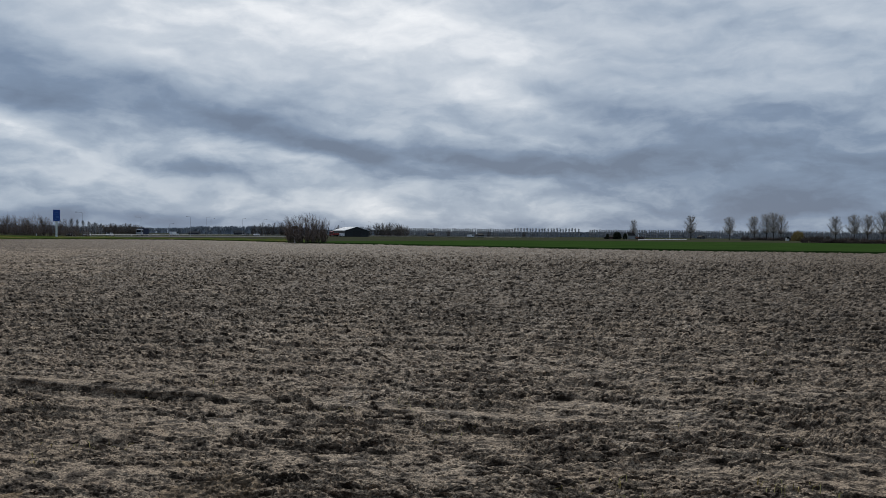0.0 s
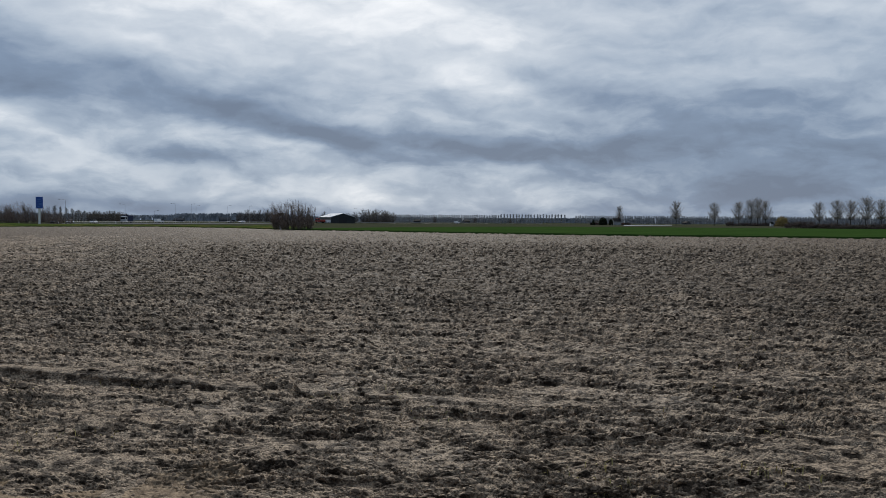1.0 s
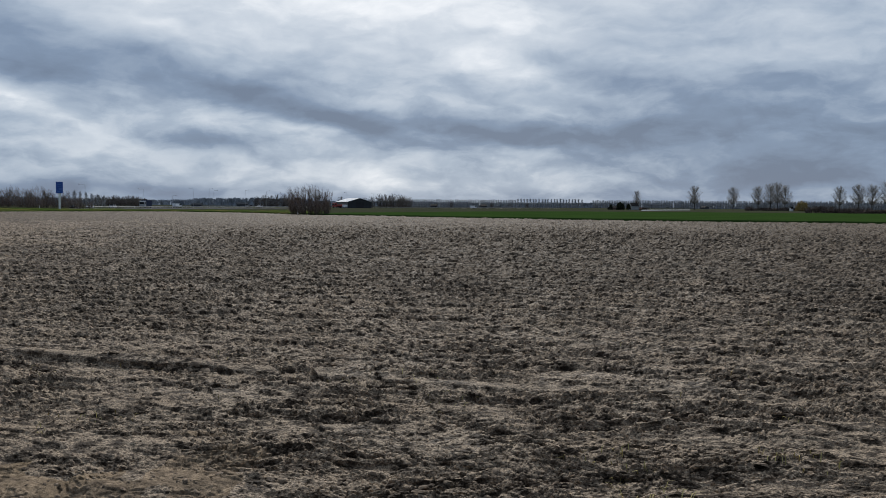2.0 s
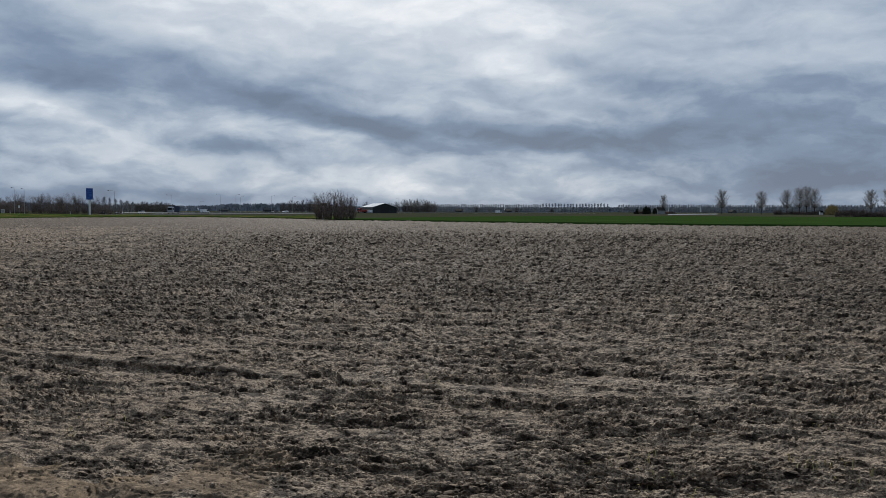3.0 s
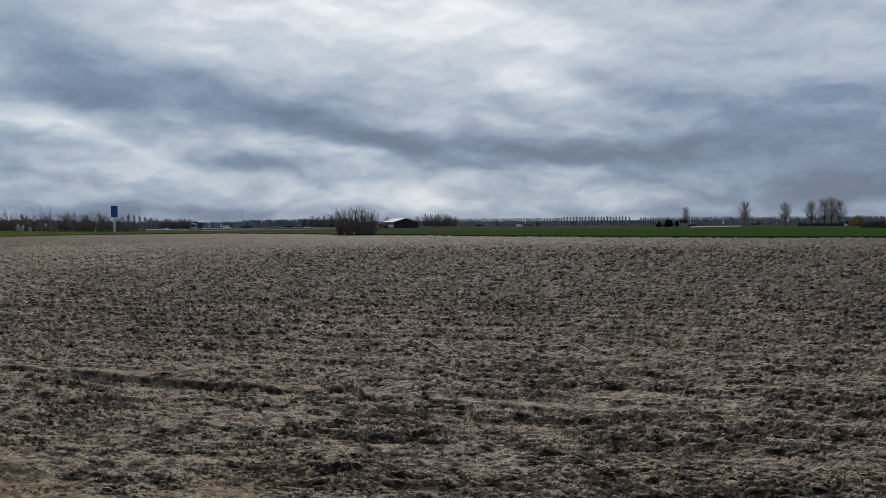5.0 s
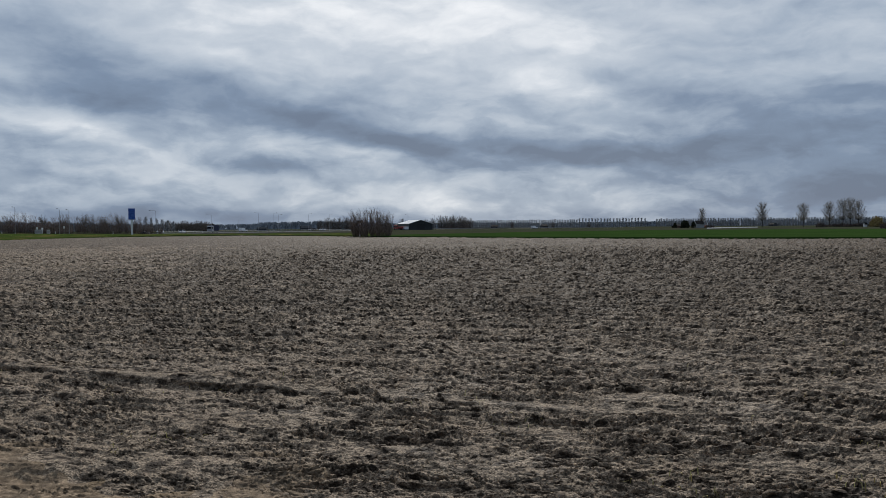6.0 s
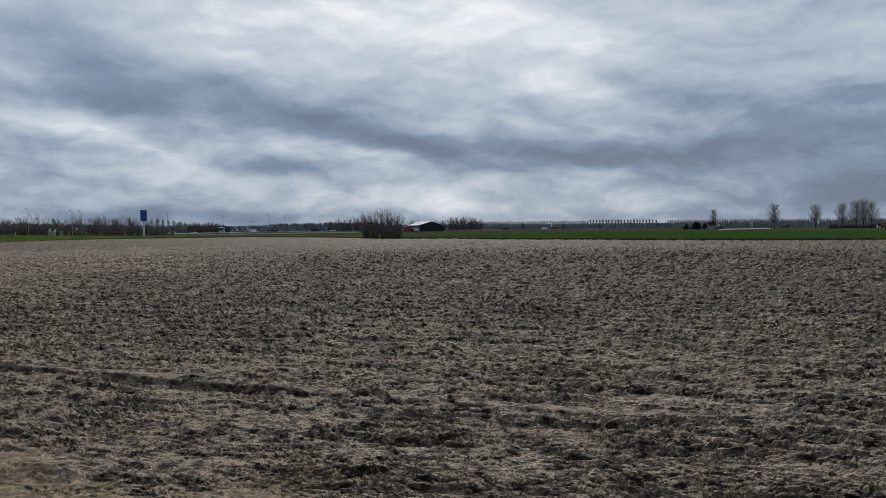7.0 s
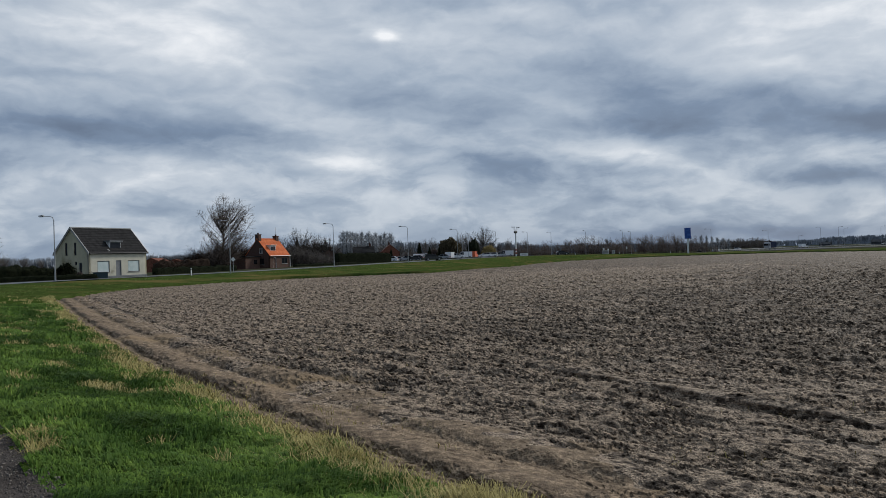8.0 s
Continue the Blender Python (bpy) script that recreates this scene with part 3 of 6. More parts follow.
# dry: the cells that keep the paler copy
dry = ~far_shaded
for a in (0, 1):
    dry = dry | np.roll(dry, 1, a) | np.roll(dry, -1, a)
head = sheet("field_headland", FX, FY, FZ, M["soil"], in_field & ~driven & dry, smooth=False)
tagged(head, "pale crusted soil along the near side of the field", "field", kind="structure")
soil = sheet("ploughed_field", FX, FY, FZ, M["soil_shaded"], in_field & ~driven & far_shaded, smooth=False)
tagged(soil, "ploughed brown clay field with rough broken clods", "field", kind="structure")


def strip(name, rows, mat, label, category, wobble=0.0):
    """A surface through rows of points (each row: the same number of points x, y, z)."""
    A = np.array(rows)
    Z = A[..., 2] + wobble * (lumps(A[..., 0], A[..., 1], 2.5, 21) - 0.5)
    ob = sheet(name, A[..., 0], A[..., 1], Z, mat)
    return tagged(ob, label, category, kind="structure")


# winter wheat beyond the field's right-hand edge
CROP_END = np.array([(-10, 205), (-9, 216), (-5, 240), (-2.5, 258), (2, 300), (8.5, 338), (16, 345), (28, 349), (60, 350)])
rows = []
for k in np.linspace(0, 1, 40):
    row = []
    for a in np.arange(-10, 56, 0.5):
        d0, d1 = np.interp(a, FIELD_END[:, 0], FIELD_END[:, 1]) - 0.8, np.interp(a, CROP_END[:, 0], CROP_END[:, 1])
        d = d0 + (d1 - d0) * k
        row.append((*spot(a, d), 0.06 + max(0.0, float(land(d)) + 0.12)))
    rows.append(row)
rows.insert(0, [(u, v, -0.9) for u, v, _ in rows[0]])
strip("winter_wheat_field", rows, M["crop"], "bright green field of young winter wheat", "field", 0.08)

# the grass bank from the field's far edge up to the road
Q, NRM = road_line()
near_edge = Q[:, :2] - 2.9 * NRM
e_az, e_d = np.degrees(np.arctan2(near_edge[:, 0], near_edge[:, 1])), np.hypot(near_edge[:, 0], near_edge[:, 1])
rows = []
for k in np.linspace(0, 1, 30):
    row = []
    for a in np.concatenate([np.arange(-84, -26, 0.5), np.arange(-26, -8, 0.25)]):
        d1, z1 = np.interp(a, e_az, e_d), np.interp(a, e_az, Q[:, 2]) - 0.03
        d0 = np.interp(a, FIELD_END[:, 0], FIELD_END[:, 1]) - 0.6 if a > -68 else np.interp(a, [-84, -68], [40, 58.8])
        d = d0 + (d1 - d0) * k
        row.append((*spot(a, d), 0.02 + (z1 - 0.02) * float(ramp01(d1 - d, min(d1 - d0, 42), 4))))
    rows.append(row)
rows.insert(0, [(u, v, -0.9) for u, v, _ in rows[0]])
strip("road_bank", rows, M["bank"], "low grassy bank between the field and the road", "bank", 0.25)
strip("road", [[(*(Q[i, :2] + o * NRM[i]), Q[i, 2] + 0.02) for i in range(len(Q))] for o in (-3.0, -1, 1, 3.0)], M["asphalt"], "wet grey asphalt road", "road")
rows = []
for k in np.linspace(0, 1, 6):
    rows.append([(*spot(a, d0 + 85 * k), float(land(d0 + 85 * k)) + 0.1) for a, d0 in zip(np.linspace(-24.5, -8.5, 60), np.interp(np.linspace(-24.5, -8.5, 60), [-24.5, -22, -16, -8.5], [318, 338, 370, 430]))])
strip("motorway", rows, M["wet_road"], "broad wet grey motorway", "road")
back = [(2.9, 0.0), (9, 0.05), (28, 0.05), (45, -0.1)]
rows = [[(*(Q[i, :2] + o * NRM[i]), Q[i, 2] + dz) for i in range(0, len(Q), 2)] for o, dz in back]
rows.append([(*(Q[i, :2] + 75 * NRM[i]), -0.35) for i in range(0, len(Q), 2)])
strip("roadside_land", rows, M["ground"], "level grassy land behind the road", "ground", 0.05)


# the verge between path and field, and the path on which the camera stands
PATH = np.array([(-70, 18.5), (-9.9, 3.4), (-6.1, 2.44), (0, 1.0), (10, 0.6), (40, 0.4)])


def verge_height(x, y):
    a, b = np.interp(x, PATH[:, 0], PATH[:, 1]), np.interp(x, MARGIN[:, 0], MARGIN[:, 1])
    k = np.clip((y - a) / (b - a), 0, 1)
    return 0.33 - 0.31 * ramp01(k, 0.05, 1.0) + 0.12 * (lumps(x, y, 0.8, 31) - 0.5) + 0.09 * (lumps(x, y, 0.3, 32) - 0.5)


vx = graded(-80, 30, 0.07, 0.012)
VX = np.tile(vx, (60, 1))
lo, hi = np.interp(vx, PATH[:, 0], PATH[:, 1]) - 0.1, np.interp(vx, MARGIN[:, 0], MARGIN[:, 1]) + 0.1
VY = lo + (hi - lo) * np.linspace(0, 1, 60)[:, None]
VZ = verge_height(VX, VY)
VZ[-1] -= 0.12
tagged(sheet("grass_verge", VX, VY, VZ, M["verge"]), "sloping grass verge between path and field", "verge", kind="structure")
px = graded(-75, 30, 0.15, 0.02)
PX = np.tile(px, (30, 1))
PY = np.interp(px, PATH[:, 0], PATH[:, 1]) - np.linspace(-0.05, 3.2, 30)[:, None]
tagged(sheet("gravel_path", PX, PY, 0.34 + 0.012 * (lumps(PX, PY, 0.2, 33) - 0.5), M["grit"]), "dark gritty asphalt path with loose stones", "path", kind="structure")
PY2 = np.interp(px, PATH[:, 0], PATH[:, 1]) - 3.15 - np.linspace(0, 12, 20)[:, None]
tagged(sheet("grass_strip", PX[:20], PY2, 0.33 - 0.03 * np.linspace(0, 12, 20)[:, None] + 0.06 * (lumps(PX[:20], PY2, 0.9, 34) - 0.5), M["verge"]), "grass strip along the path", "verge", kind="structure")

# ---- trees and shrubs ----
def unit(v):
    return v / (np.linalg.norm(v) + 1e-9)


def branch(rng, p, d, length, r, level, out, wind, rise, kids, steps=3, spread=0.75):
    """Grow one bending stick and its side sticks. out: a list of rows for each level."""
    step = length / steps
    for s in range(steps):
        d = unit(d + rng.normal(0, 0.10, 3) + np.array([0, 0, rise]) + wind)
        q = p + d * step
        r1 = r * (1 - 0.75 * (s + 1) / steps) + 0.004
        out[level].append((*p, *q, r * (1 - 0.75 * s / steps) + 0.004, r1))
        if level + 1 < len(out):
            for _ in range(kids[level]):
                side = unit(np.cross(d, rng.normal(0, 1, 3)))
                at = p + d * step * rng.uniform(0.1, 1.0)
                branch(rng, at, unit(d * (1 - spread * 0.5) + side * spread), length * rng.uniform(0.42, 0.68), r1 * 0.6, level + 1, out, wind * 1.25, rise * 0.9, kids, 2 if level else 3, spread)
        p = q
    return p


def oval_tree(seed, height, crown_from, half, trunk_r, limbs, twigs, twig_r, lean=(0, 0), droop=0.0, twig_len=1.2, steep=1.2, comb=(0, 0, 0), top=0.92, stout=1.0):
    """A tree whose limbs sweep up from the trunk into an oval crown, each with a spray of twigs."""
    rng = np.random.default_rng(seed)
    lean, comb = np.array([*lean, 0.0]), np.array(comb, float)
    n = 8
    pts = [np.array([rng.normal(0, 0.008) * height, rng.normal(0, 0.008) * height, height * top * i / n]) + lean * height * 0.05 * (i / n) ** 2 for i in range(n + 1)]
    trunk = [(*pts[i], *pts[i + 1], trunk_r * (1 - i / n) ** 0.7 + 0.03, trunk_r * (1 - (i + 1) / n) ** 0.7 + 0.03) for i in range(n)]

    def on_trunk(z):
        f = min(max(z / (height * top) * n, 0), n - 0.001)
        i = int(f)
        return pts[i] * (1 - f + i) + pts[i + 1] * (f - i)

    mid, rise = height * (1 + crown_from) / 2, height * (1 - crown_from) / 2
    limb_rows, fine = [], []
    for i in range(limbs):
        up, a = rng.uniform(-0.97, 0.97), rng.uniform(0, 2 * math.pi)
        wide = math.sqrt(1 - abs(up) ** 2.6) * rng.uniform(0.12, 1.0) ** 0.5
        d = np.array([math.cos(a) * wide, math.sin(a) * wide, up])
        tip = np.array([0, 0, mid]) + d * np.array([half, half, rise])
        tip = tip + lean * (tip[2] / height) * half * 0.5
        out = math.hypot(tip[0], tip[1])
        start = on_trunk(max(height * crown_from * 0.8, tip[2] - out * steep * rng.uniform(0.8, 1.3) - 0.06 * height))
        bend = start * 0.45 + tip * 0.55 + np.array([0, 0, -0.18 * out + droop * out * 0.5])
        curve = [start * (1 - t) ** 2 + 2 * bend * t * (1 - t) + tip * t * t for t in np.linspace(0, 1, 6)]
        r0 = trunk_r * rng.uniform(0.05, 0.10) * (stout * 2.6 if stout > 1 and i % 9 == 0 else stout)
        for k in range(5):
            limb_rows.append((*curve[k], *curve[k + 1], r0 * (1 - 0.17 * k) + 0.012, r0 * (1 - 0.17 * (k + 1)) + 0.012))
        for _ in range(twigs):
            t = rng.uniform(0.22, 1.0)
            k = min(int(t * 5), 4)
            p = curve[k] + (curve[k + 1] - curve[k]) * (t * 5 - k)
            way = unit(unit(curve[k + 1] - curve[k]) * 0.7 + rng.normal(0, 0.75, 3) + [0, 0, 0.15 - droop] + comb)
            length = twig_len * rng.uniform(0.5, 1.2)
            q = p + way * length * 0.55
            e = q + unit(way + rng.normal(0, 0.3, 3) + [0, 0, 0.2 - droop] + comb * 0.8) * length * 0.55
            fine += [(*p, *q, twig_r, twig_r * 0.75), (*q, *e, twig_r * 0.75, twig_r * 0.4)]
            side = q + unit(way + rng.normal(0, 0.7, 3) + comb) * length * 0.4
            fine.append((*q, *side, twig_r * 0.7, twig_r * 0.35))
    v0, f0 = tubes(trunk, 8)
    v1, f1 = tubes(limb_rows, 4)
    return (np.concatenate([v0, v1]), np.concatenate([f0, f1 + len(v0)])), tubes(fine, 3)


def bare_tree(name, at, meshes, label, category="tree", group="", mat="twig", turn=0.0, scale=1.0):
    t = thing(name, at, turn, label, category, group)
    t.scale = (scale, scale, scale)
    part("trunk", meshes[0], M["bark"], t)
    part("crown", meshes[1], M[mat], t)
    return t


def again(ob, at, turn=0.0, sx=1.0, sz=1.0, label=""):
    c = copy_thing(ob, pose(*at, 0, 0, turn))
    c.scale = (sx, sx, sz)
    if label:
        tagged(c, label)
    return c


def shrub_meshes(seed, long, deep, height, stems, kids=(2, 2), wind=(0, 0, 0), twig=1.0, ragged=0.35):
    """A thicket of many stems on an oval patch of ground."""
    rng = np.random.default_rng(seed)
    out = [[], [], []]
    wind = np.array(wind, float)
    for _ in range(stems):
        u, v = rng.uniform(-1, 1), rng.uniform(-1, 1)
        hill = (1 - 0.55 * abs(u) ** 3) * rng.uniform(1 - ragged, 1.0 + 0.3 * ragged)
        base = np.array([u * long / 2, v * deep / 2 * math.sqrt(1 - 0.7 * u * u), -0.1])
        d = unit(np.array([u * 0.12 + rng.normal(0, 0.14), rng.normal(0, 0.2), 1.0]))
        branch(rng, base, d, height * hill * 0.86, 0.03 + 0.006 * height, 0, out, wind * 0.1, 0.10, kids, 4, 0.4)
    fine = np.array(out[1] + out[2] if out[2] else out[1])
    fine[:, 6:8] = np.maximum(fine[:, 6:8] * twig, 0.010 * twig)
    return tubes(out[0], 3), tubes(fine, 3)


def upright_bush(seed, long, deep, height, stems, twigs, twig_r, lean):
    """A clump of close upright stems, dense below, with fine tips that bend over in the wind."""
    rng = np.random.default_rng(seed)
    wood, fine = [], []
    lean = np.array([lean, 0.0, 0.0])
    for _ in range(stems):
        u, v = rng.uniform(-1, 1), rng.uniform(-1, 1)
        h = height * (1 - 0.30 * abs(u + 0.05) ** 2.5) * (rng.uniform(0.80, 1.03) if rng.uniform() < 0.42 else rng.uniform(0.25, 0.7))
        p = np.array([u * long / 2 * 0.86, v * deep / 2 * math.sqrt(1 - 0.7 * u * u), -0.1])
        d = unit(np.array([u * 0.12 + rng.normal(0, 0.10), rng.normal(0, 0.12), 1.0]))
        curve = [p]
        for k in range(6):
            d = unit(d + lean * 0.10 * k / 5 + rng.normal(0, 0.05, 3))
            curve.append(curve[-1] + d * h / 6)
        for k in range(6):
            wood.append((*curve[k], *curve[k + 1], 0.034 * (1 - 0.14 * k), 0.034 * (1 - 0.14 * (k + 1))))
        for _ in range(twigs):
            t = rng.uniform(0.05, 0.98)
            k = min(int(t * 6), 5)
            a = curve[k] + (curve[k + 1] - curve[k]) * (t * 6 - k)
            way = unit(unit(curve[k + 1] - curve[k]) + rng.normal(0, 0.32, 3) + lean * 0.3)
            q = a + way * rng.uniform(0.4, 1.0)
            e = q + unit(way + lean * 0.5 + rng.normal(0, 0.15, 3)) * rng.uniform(0.3, 0.7)
            fine += [(*a, *q, twig_r, twig_r * 0.8), (*q, *e, twig_r * 0.8, twig_r * 0.4)]
    return tubes(wood, 3), tubes(fine, 3)


def shrub(name, at, meshes, label, category="shrub", group="", mat="twig_brown", turn=0.0):
    t = thing(name, at, turn, label, category, group)
    part("stem", meshes[0], M["bark"], t)
    part("crown", meshes[1], M[mat], t)
    return t

# ---- houses ----
def wall_with_openings(bm, length, height, thick, holes, axis="x", at=0.0, apex=None):
    """A wall from 0 to length along x (or y), with rectangular openings (a0, a1, z0, z1) through it; apex: (position, height) of a gable."""
    cuts = sorted({0.0, length, *[v for h in holes for v in h[:2]]} | ({apex[0]} if apex else set()))

    def top(a):
        if not apex:
            return height
        return height + (apex[1] - height) * (a / apex[0] if a < apex[0] else (length - a) / (length - apex[0]))

    def put(a0, a1, z00, z01, z10, z11):
        pts = [(a0, z00), (a1, z10), (a1, z11), (a0, z01)]
        if abs(z01 - z00) < 1e-4:
            pts = [pts[0], pts[1], pts[2]]
        elif abs(z11 - z10) < 1e-4:
            pts = [pts[0], pts[1], pts[3]]
        prism(bm, pts, at, at + thick, "y" if axis == "x" else "x")

    for a0, a1 in zip(cuts[:-1], cuts[1:]):
        mid = (a0 + a1) / 2
        z = 0.0
        for h in sorted((h for h in holes if h[0] < mid < h[1]), key=lambda h: h[2]):
            if h[2] > z + 1e-4:
                put(a0, a1, z, h[2], z, h[2])
            z = h[3]
        put(a0, a1, z, top(a0), z, top(a1))
    bmesh.ops.remove_doubles(bm, verts=bm.verts[:], dist=1e-4)


def window(parent, a0, a1, z0, z1, at, axis="x", frame="white", pane="glass", depth=0.12, sill=True, bars=0, name="window"):
    """A window or a blind in an opening of a wall whose outer face is at `at`; it is seen from the negative side."""
    w = new(name)
    w.parent = parent
    t = 0.07

    def b(p0, p1, q0, q1, r0, r1):
        return (p0, p1, q0, q1, r0, r1) if axis == "x" else (q0, q1, p0, p1, r0, r1)

    y0, y1 = at + 0.04, at + 0.04 + depth
    fr = [b(a0, a1, y0, y1, z1 - t, z1), b(a0, a1, y0, y1, z0, z0 + t), b(a0, a0 + t, y0, y1, z0 + t, z1 - t), b(a1 - t, a1, y0, y1, z0 + t, z1 - t)]
    for i in range(bars):
        c = a0 + (a1 - a0) * (i + 1) / (bars + 1)
        fr.append(b(c - 0.03, c + 0.03, y0, y1, z0 + t, z1 - t))
    part("window_frame", boxed(*fr), M[frame], w)
    part("pane", boxed(b(a0 + t, a1 - t, y0 + 0.05, y0 + 0.07, z0 + t, z1 - t)), M[pane], w)
    if sill:
        part("sill", boxed(b(a0 - 0.06, a1 + 0.06, at - 0.07, at + 0.06, z0 - 0.06, z0)), M["concrete"], w)
    return w


def door(parent, a0, a1, z1, at, axis="x", mat="grey", frame="white"):
    d = new("door")
    d.parent = parent

    def b(p0, p1, q0, q1, r0, r1):
        return (p0, p1, q0, q1, r0, r1) if axis == "x" else (q0, q1, p0, p1, r0, r1)

    part("door_leaf", boxed(b(a0 + 0.07, a1 - 0.07, at + 0.1, at + 0.15, 0.02, z1 - 0.07)), M[mat], d)
    part("door_frame", boxed(b(a0, a0 + 0.07, at + 0.04, at + 0.17, 0, z1), b(a1 - 0.07, a1, at + 0.04, at + 0.17, 0, z1), b(a0 + 0.07, a1 - 0.07, at + 0.04, at + 0.17, z1 - 0.07, z1)), M[frame], d)
    part("door_handle", boxed(b(a0 + 0.16, a0 + 0.28, at + 0.05, at + 0.1, 1.0, 1.04)), M["zinc"], d)


def roof_side(length, depth, eave, ridge, over=0.18, thick=0.12, end=0.1, rows=14, mirror=False):
    """One pitch of a roof, laid in overlapping courses of tiles."""
    bm = bmesh.new()
    run = depth / 2
    slope = (ridge - eave) / run
    y0, z0 = -over, eave - over * slope
    pts = []
    for i in range(rows):   # saw-tooth top: each course laps over the one below
        a, b = i / rows, (i + 1) / rows
        pts.append((y0 + (run - y0) * a, z0 + (ridge - z0) * a + thick))
        pts.append((y0 + (run - y0) * b, z0 + (ridge - z0) * b + thick * 0.55))
    pts += [(run, ridge), (y0, z0)]
    if mirror:
        pts = [(depth - y, z) for y, z in pts]
    prism(bm, pts, -end, length + end, "x")
    return bm


def verge_board(depth, eave, ridge, x0, x1, over=0.2, drop=0.14, lift=0.16):
    bm = bmesh.new()
    run, s = depth / 2, (ridge - eave) / (depth / 2)
    for m in (False, True):
        pts = [(-over, eave - over * s - drop), (run, ridge - drop), (run, ridge + lift), (-over, eave - over * s + lift)]
        prism(bm, [(depth - y, z) for y, z in pts] if m else pts, x0, x1, "x")
    return bm


def chimney(parent, x, y, z0, z1, mat="brick", w=0.3):
    c = part("chimney", boxed((x - w, x + w, y - w, y + w, z0, z1), (x - w - 0.06, x + w + 0.06, y - w - 0.06, y + w + 0.06, z1, z1 + 0.12)), M[mat], parent)
    part("chimney_pot", boxed((x - 0.12, x + 0.12, y - 0.12, y + 0.12, z1 + 0.12, z1 + 0.4)), M["brick"], c)


def cream_house():
    L, D, E, R, T = 10.6, 6.0, 3.45, 6.75, 0.28
    h = thing("house", (*spot(-65.82, 117.5), 0.58), 109.7, "cream rendered house with a dark tiled roof and lowered blinds", "house")
    front = [(1.45, 3.6, 0.62, 2.2), (4.75, 5.75, 0.0, 2.25), (7.0, 9.2, 0.62, 2.2)]
    bm = bmesh.new()
    wall_with_openings(bm, L, E, T, front)
    part("front_wall", bm, M["render_white"], h, "pale rendered front wall")
    gable = [(1.2, 1.75, 0.0, 2.05), (2.1, 2.45, 1.75, 2.2), (2.15, 2.55, 3.05, 4.75), (3.75, 4.15, 3.05, 4.75)]
    for name, x, holes in (("gable_wall", 0.0, gable), ("gable_wall", L - T, [])):
        bm = bmesh.new()
        wall_with_openings(bm, D, E, T, holes, "y", x, (D / 2, R))
        part(name, bm, M["render"], h, "weathered cream gable wall")
    part("back_wall", boxed((T, L - T, D - T, D, 0, E)), M["render"], h)
    part("plinth", boxed((-0.03, L + 0.03, -0.03, D + 0.03, -0.3, 0.16)), M["grey"], h)
    for a0, a1, z0, z1 in (front[0], front[2]):
        w = window(h, a0, a1, z0, z1, 0.0, frame="black", pane="shutter")
        part("blind_slats", boxed(*[(a0 + 0.09, a1 - 0.09, 0.075, 0.088, z0 + 0.1 + 0.12 * i, z0 + 0.19 + 0.12 * i) for i in range(11)]), M["shutter"], w)
    door(h, *front[1][:2], 2.25, 0.0, mat="grey", frame="grey")
    door(h, *gable[0][:2], 2.05, 0.0, "y", mat="black", frame="grey")
    for g in gable[1:]:
        window(h, *g, 0.0, "y", frame="black", sill=False)
    part("roof", roof_side(L, D, E, R), M["tile_dark"], h, "dark grey tiled roof")
    part("roof", roof_side(L, D, E, R, mirror=True), M["tile_dark"], h, "dark grey tiled roof")
    part("ridge", boxed((-0.1, L + 0.1, D / 2 - 0.12, D / 2 + 0.12, R + 0.02, R + 0.16)), M["concrete"], h)
    for x in (-0.24, L + 0.1):
        part("verge_board", verge_board(D, E, R, x, x + 0.14), M["concrete"] if x < 0 else M["zinc"], h)
    bm = bmesh.new()
    rod(bm, (-0.1, -0.28, E - 0.2), (L + 0.1, -0.28, E - 0.2), 0.07)
    part("gutter", bm, M["black"], h)
    part("fascia", boxed((-0.1, L + 0.1, -0.2, -0.03, E - 0.32, E - 0.12)), M["black"], h)
    dm = part("dormer", boxed((4.1, 6.1, 0.42, 2.0, E + 0.1, E + 1.4)), M["white"], h, "flat-roofed dormer with a dark window")
    bm = bmesh.new()
    prism(bm, [(0.0, E + 0.1), (0.42, E + 0.1), (1.8, E + 1.4), (1.3, E + 1.4)], 3.5, 3.75, "x")
    part("dormer_cheek", bm, M["white"], dm)
    part("dormer_roof", boxed((3.9, 6.35, 0.15, 2.1, E + 1.4, E + 1.55)), M["grey"], dm)
    part("pane", boxed((4.2, 6.0, 0.36, 0.41, E + 0.2, E + 1.3)), M["glass"], dm)


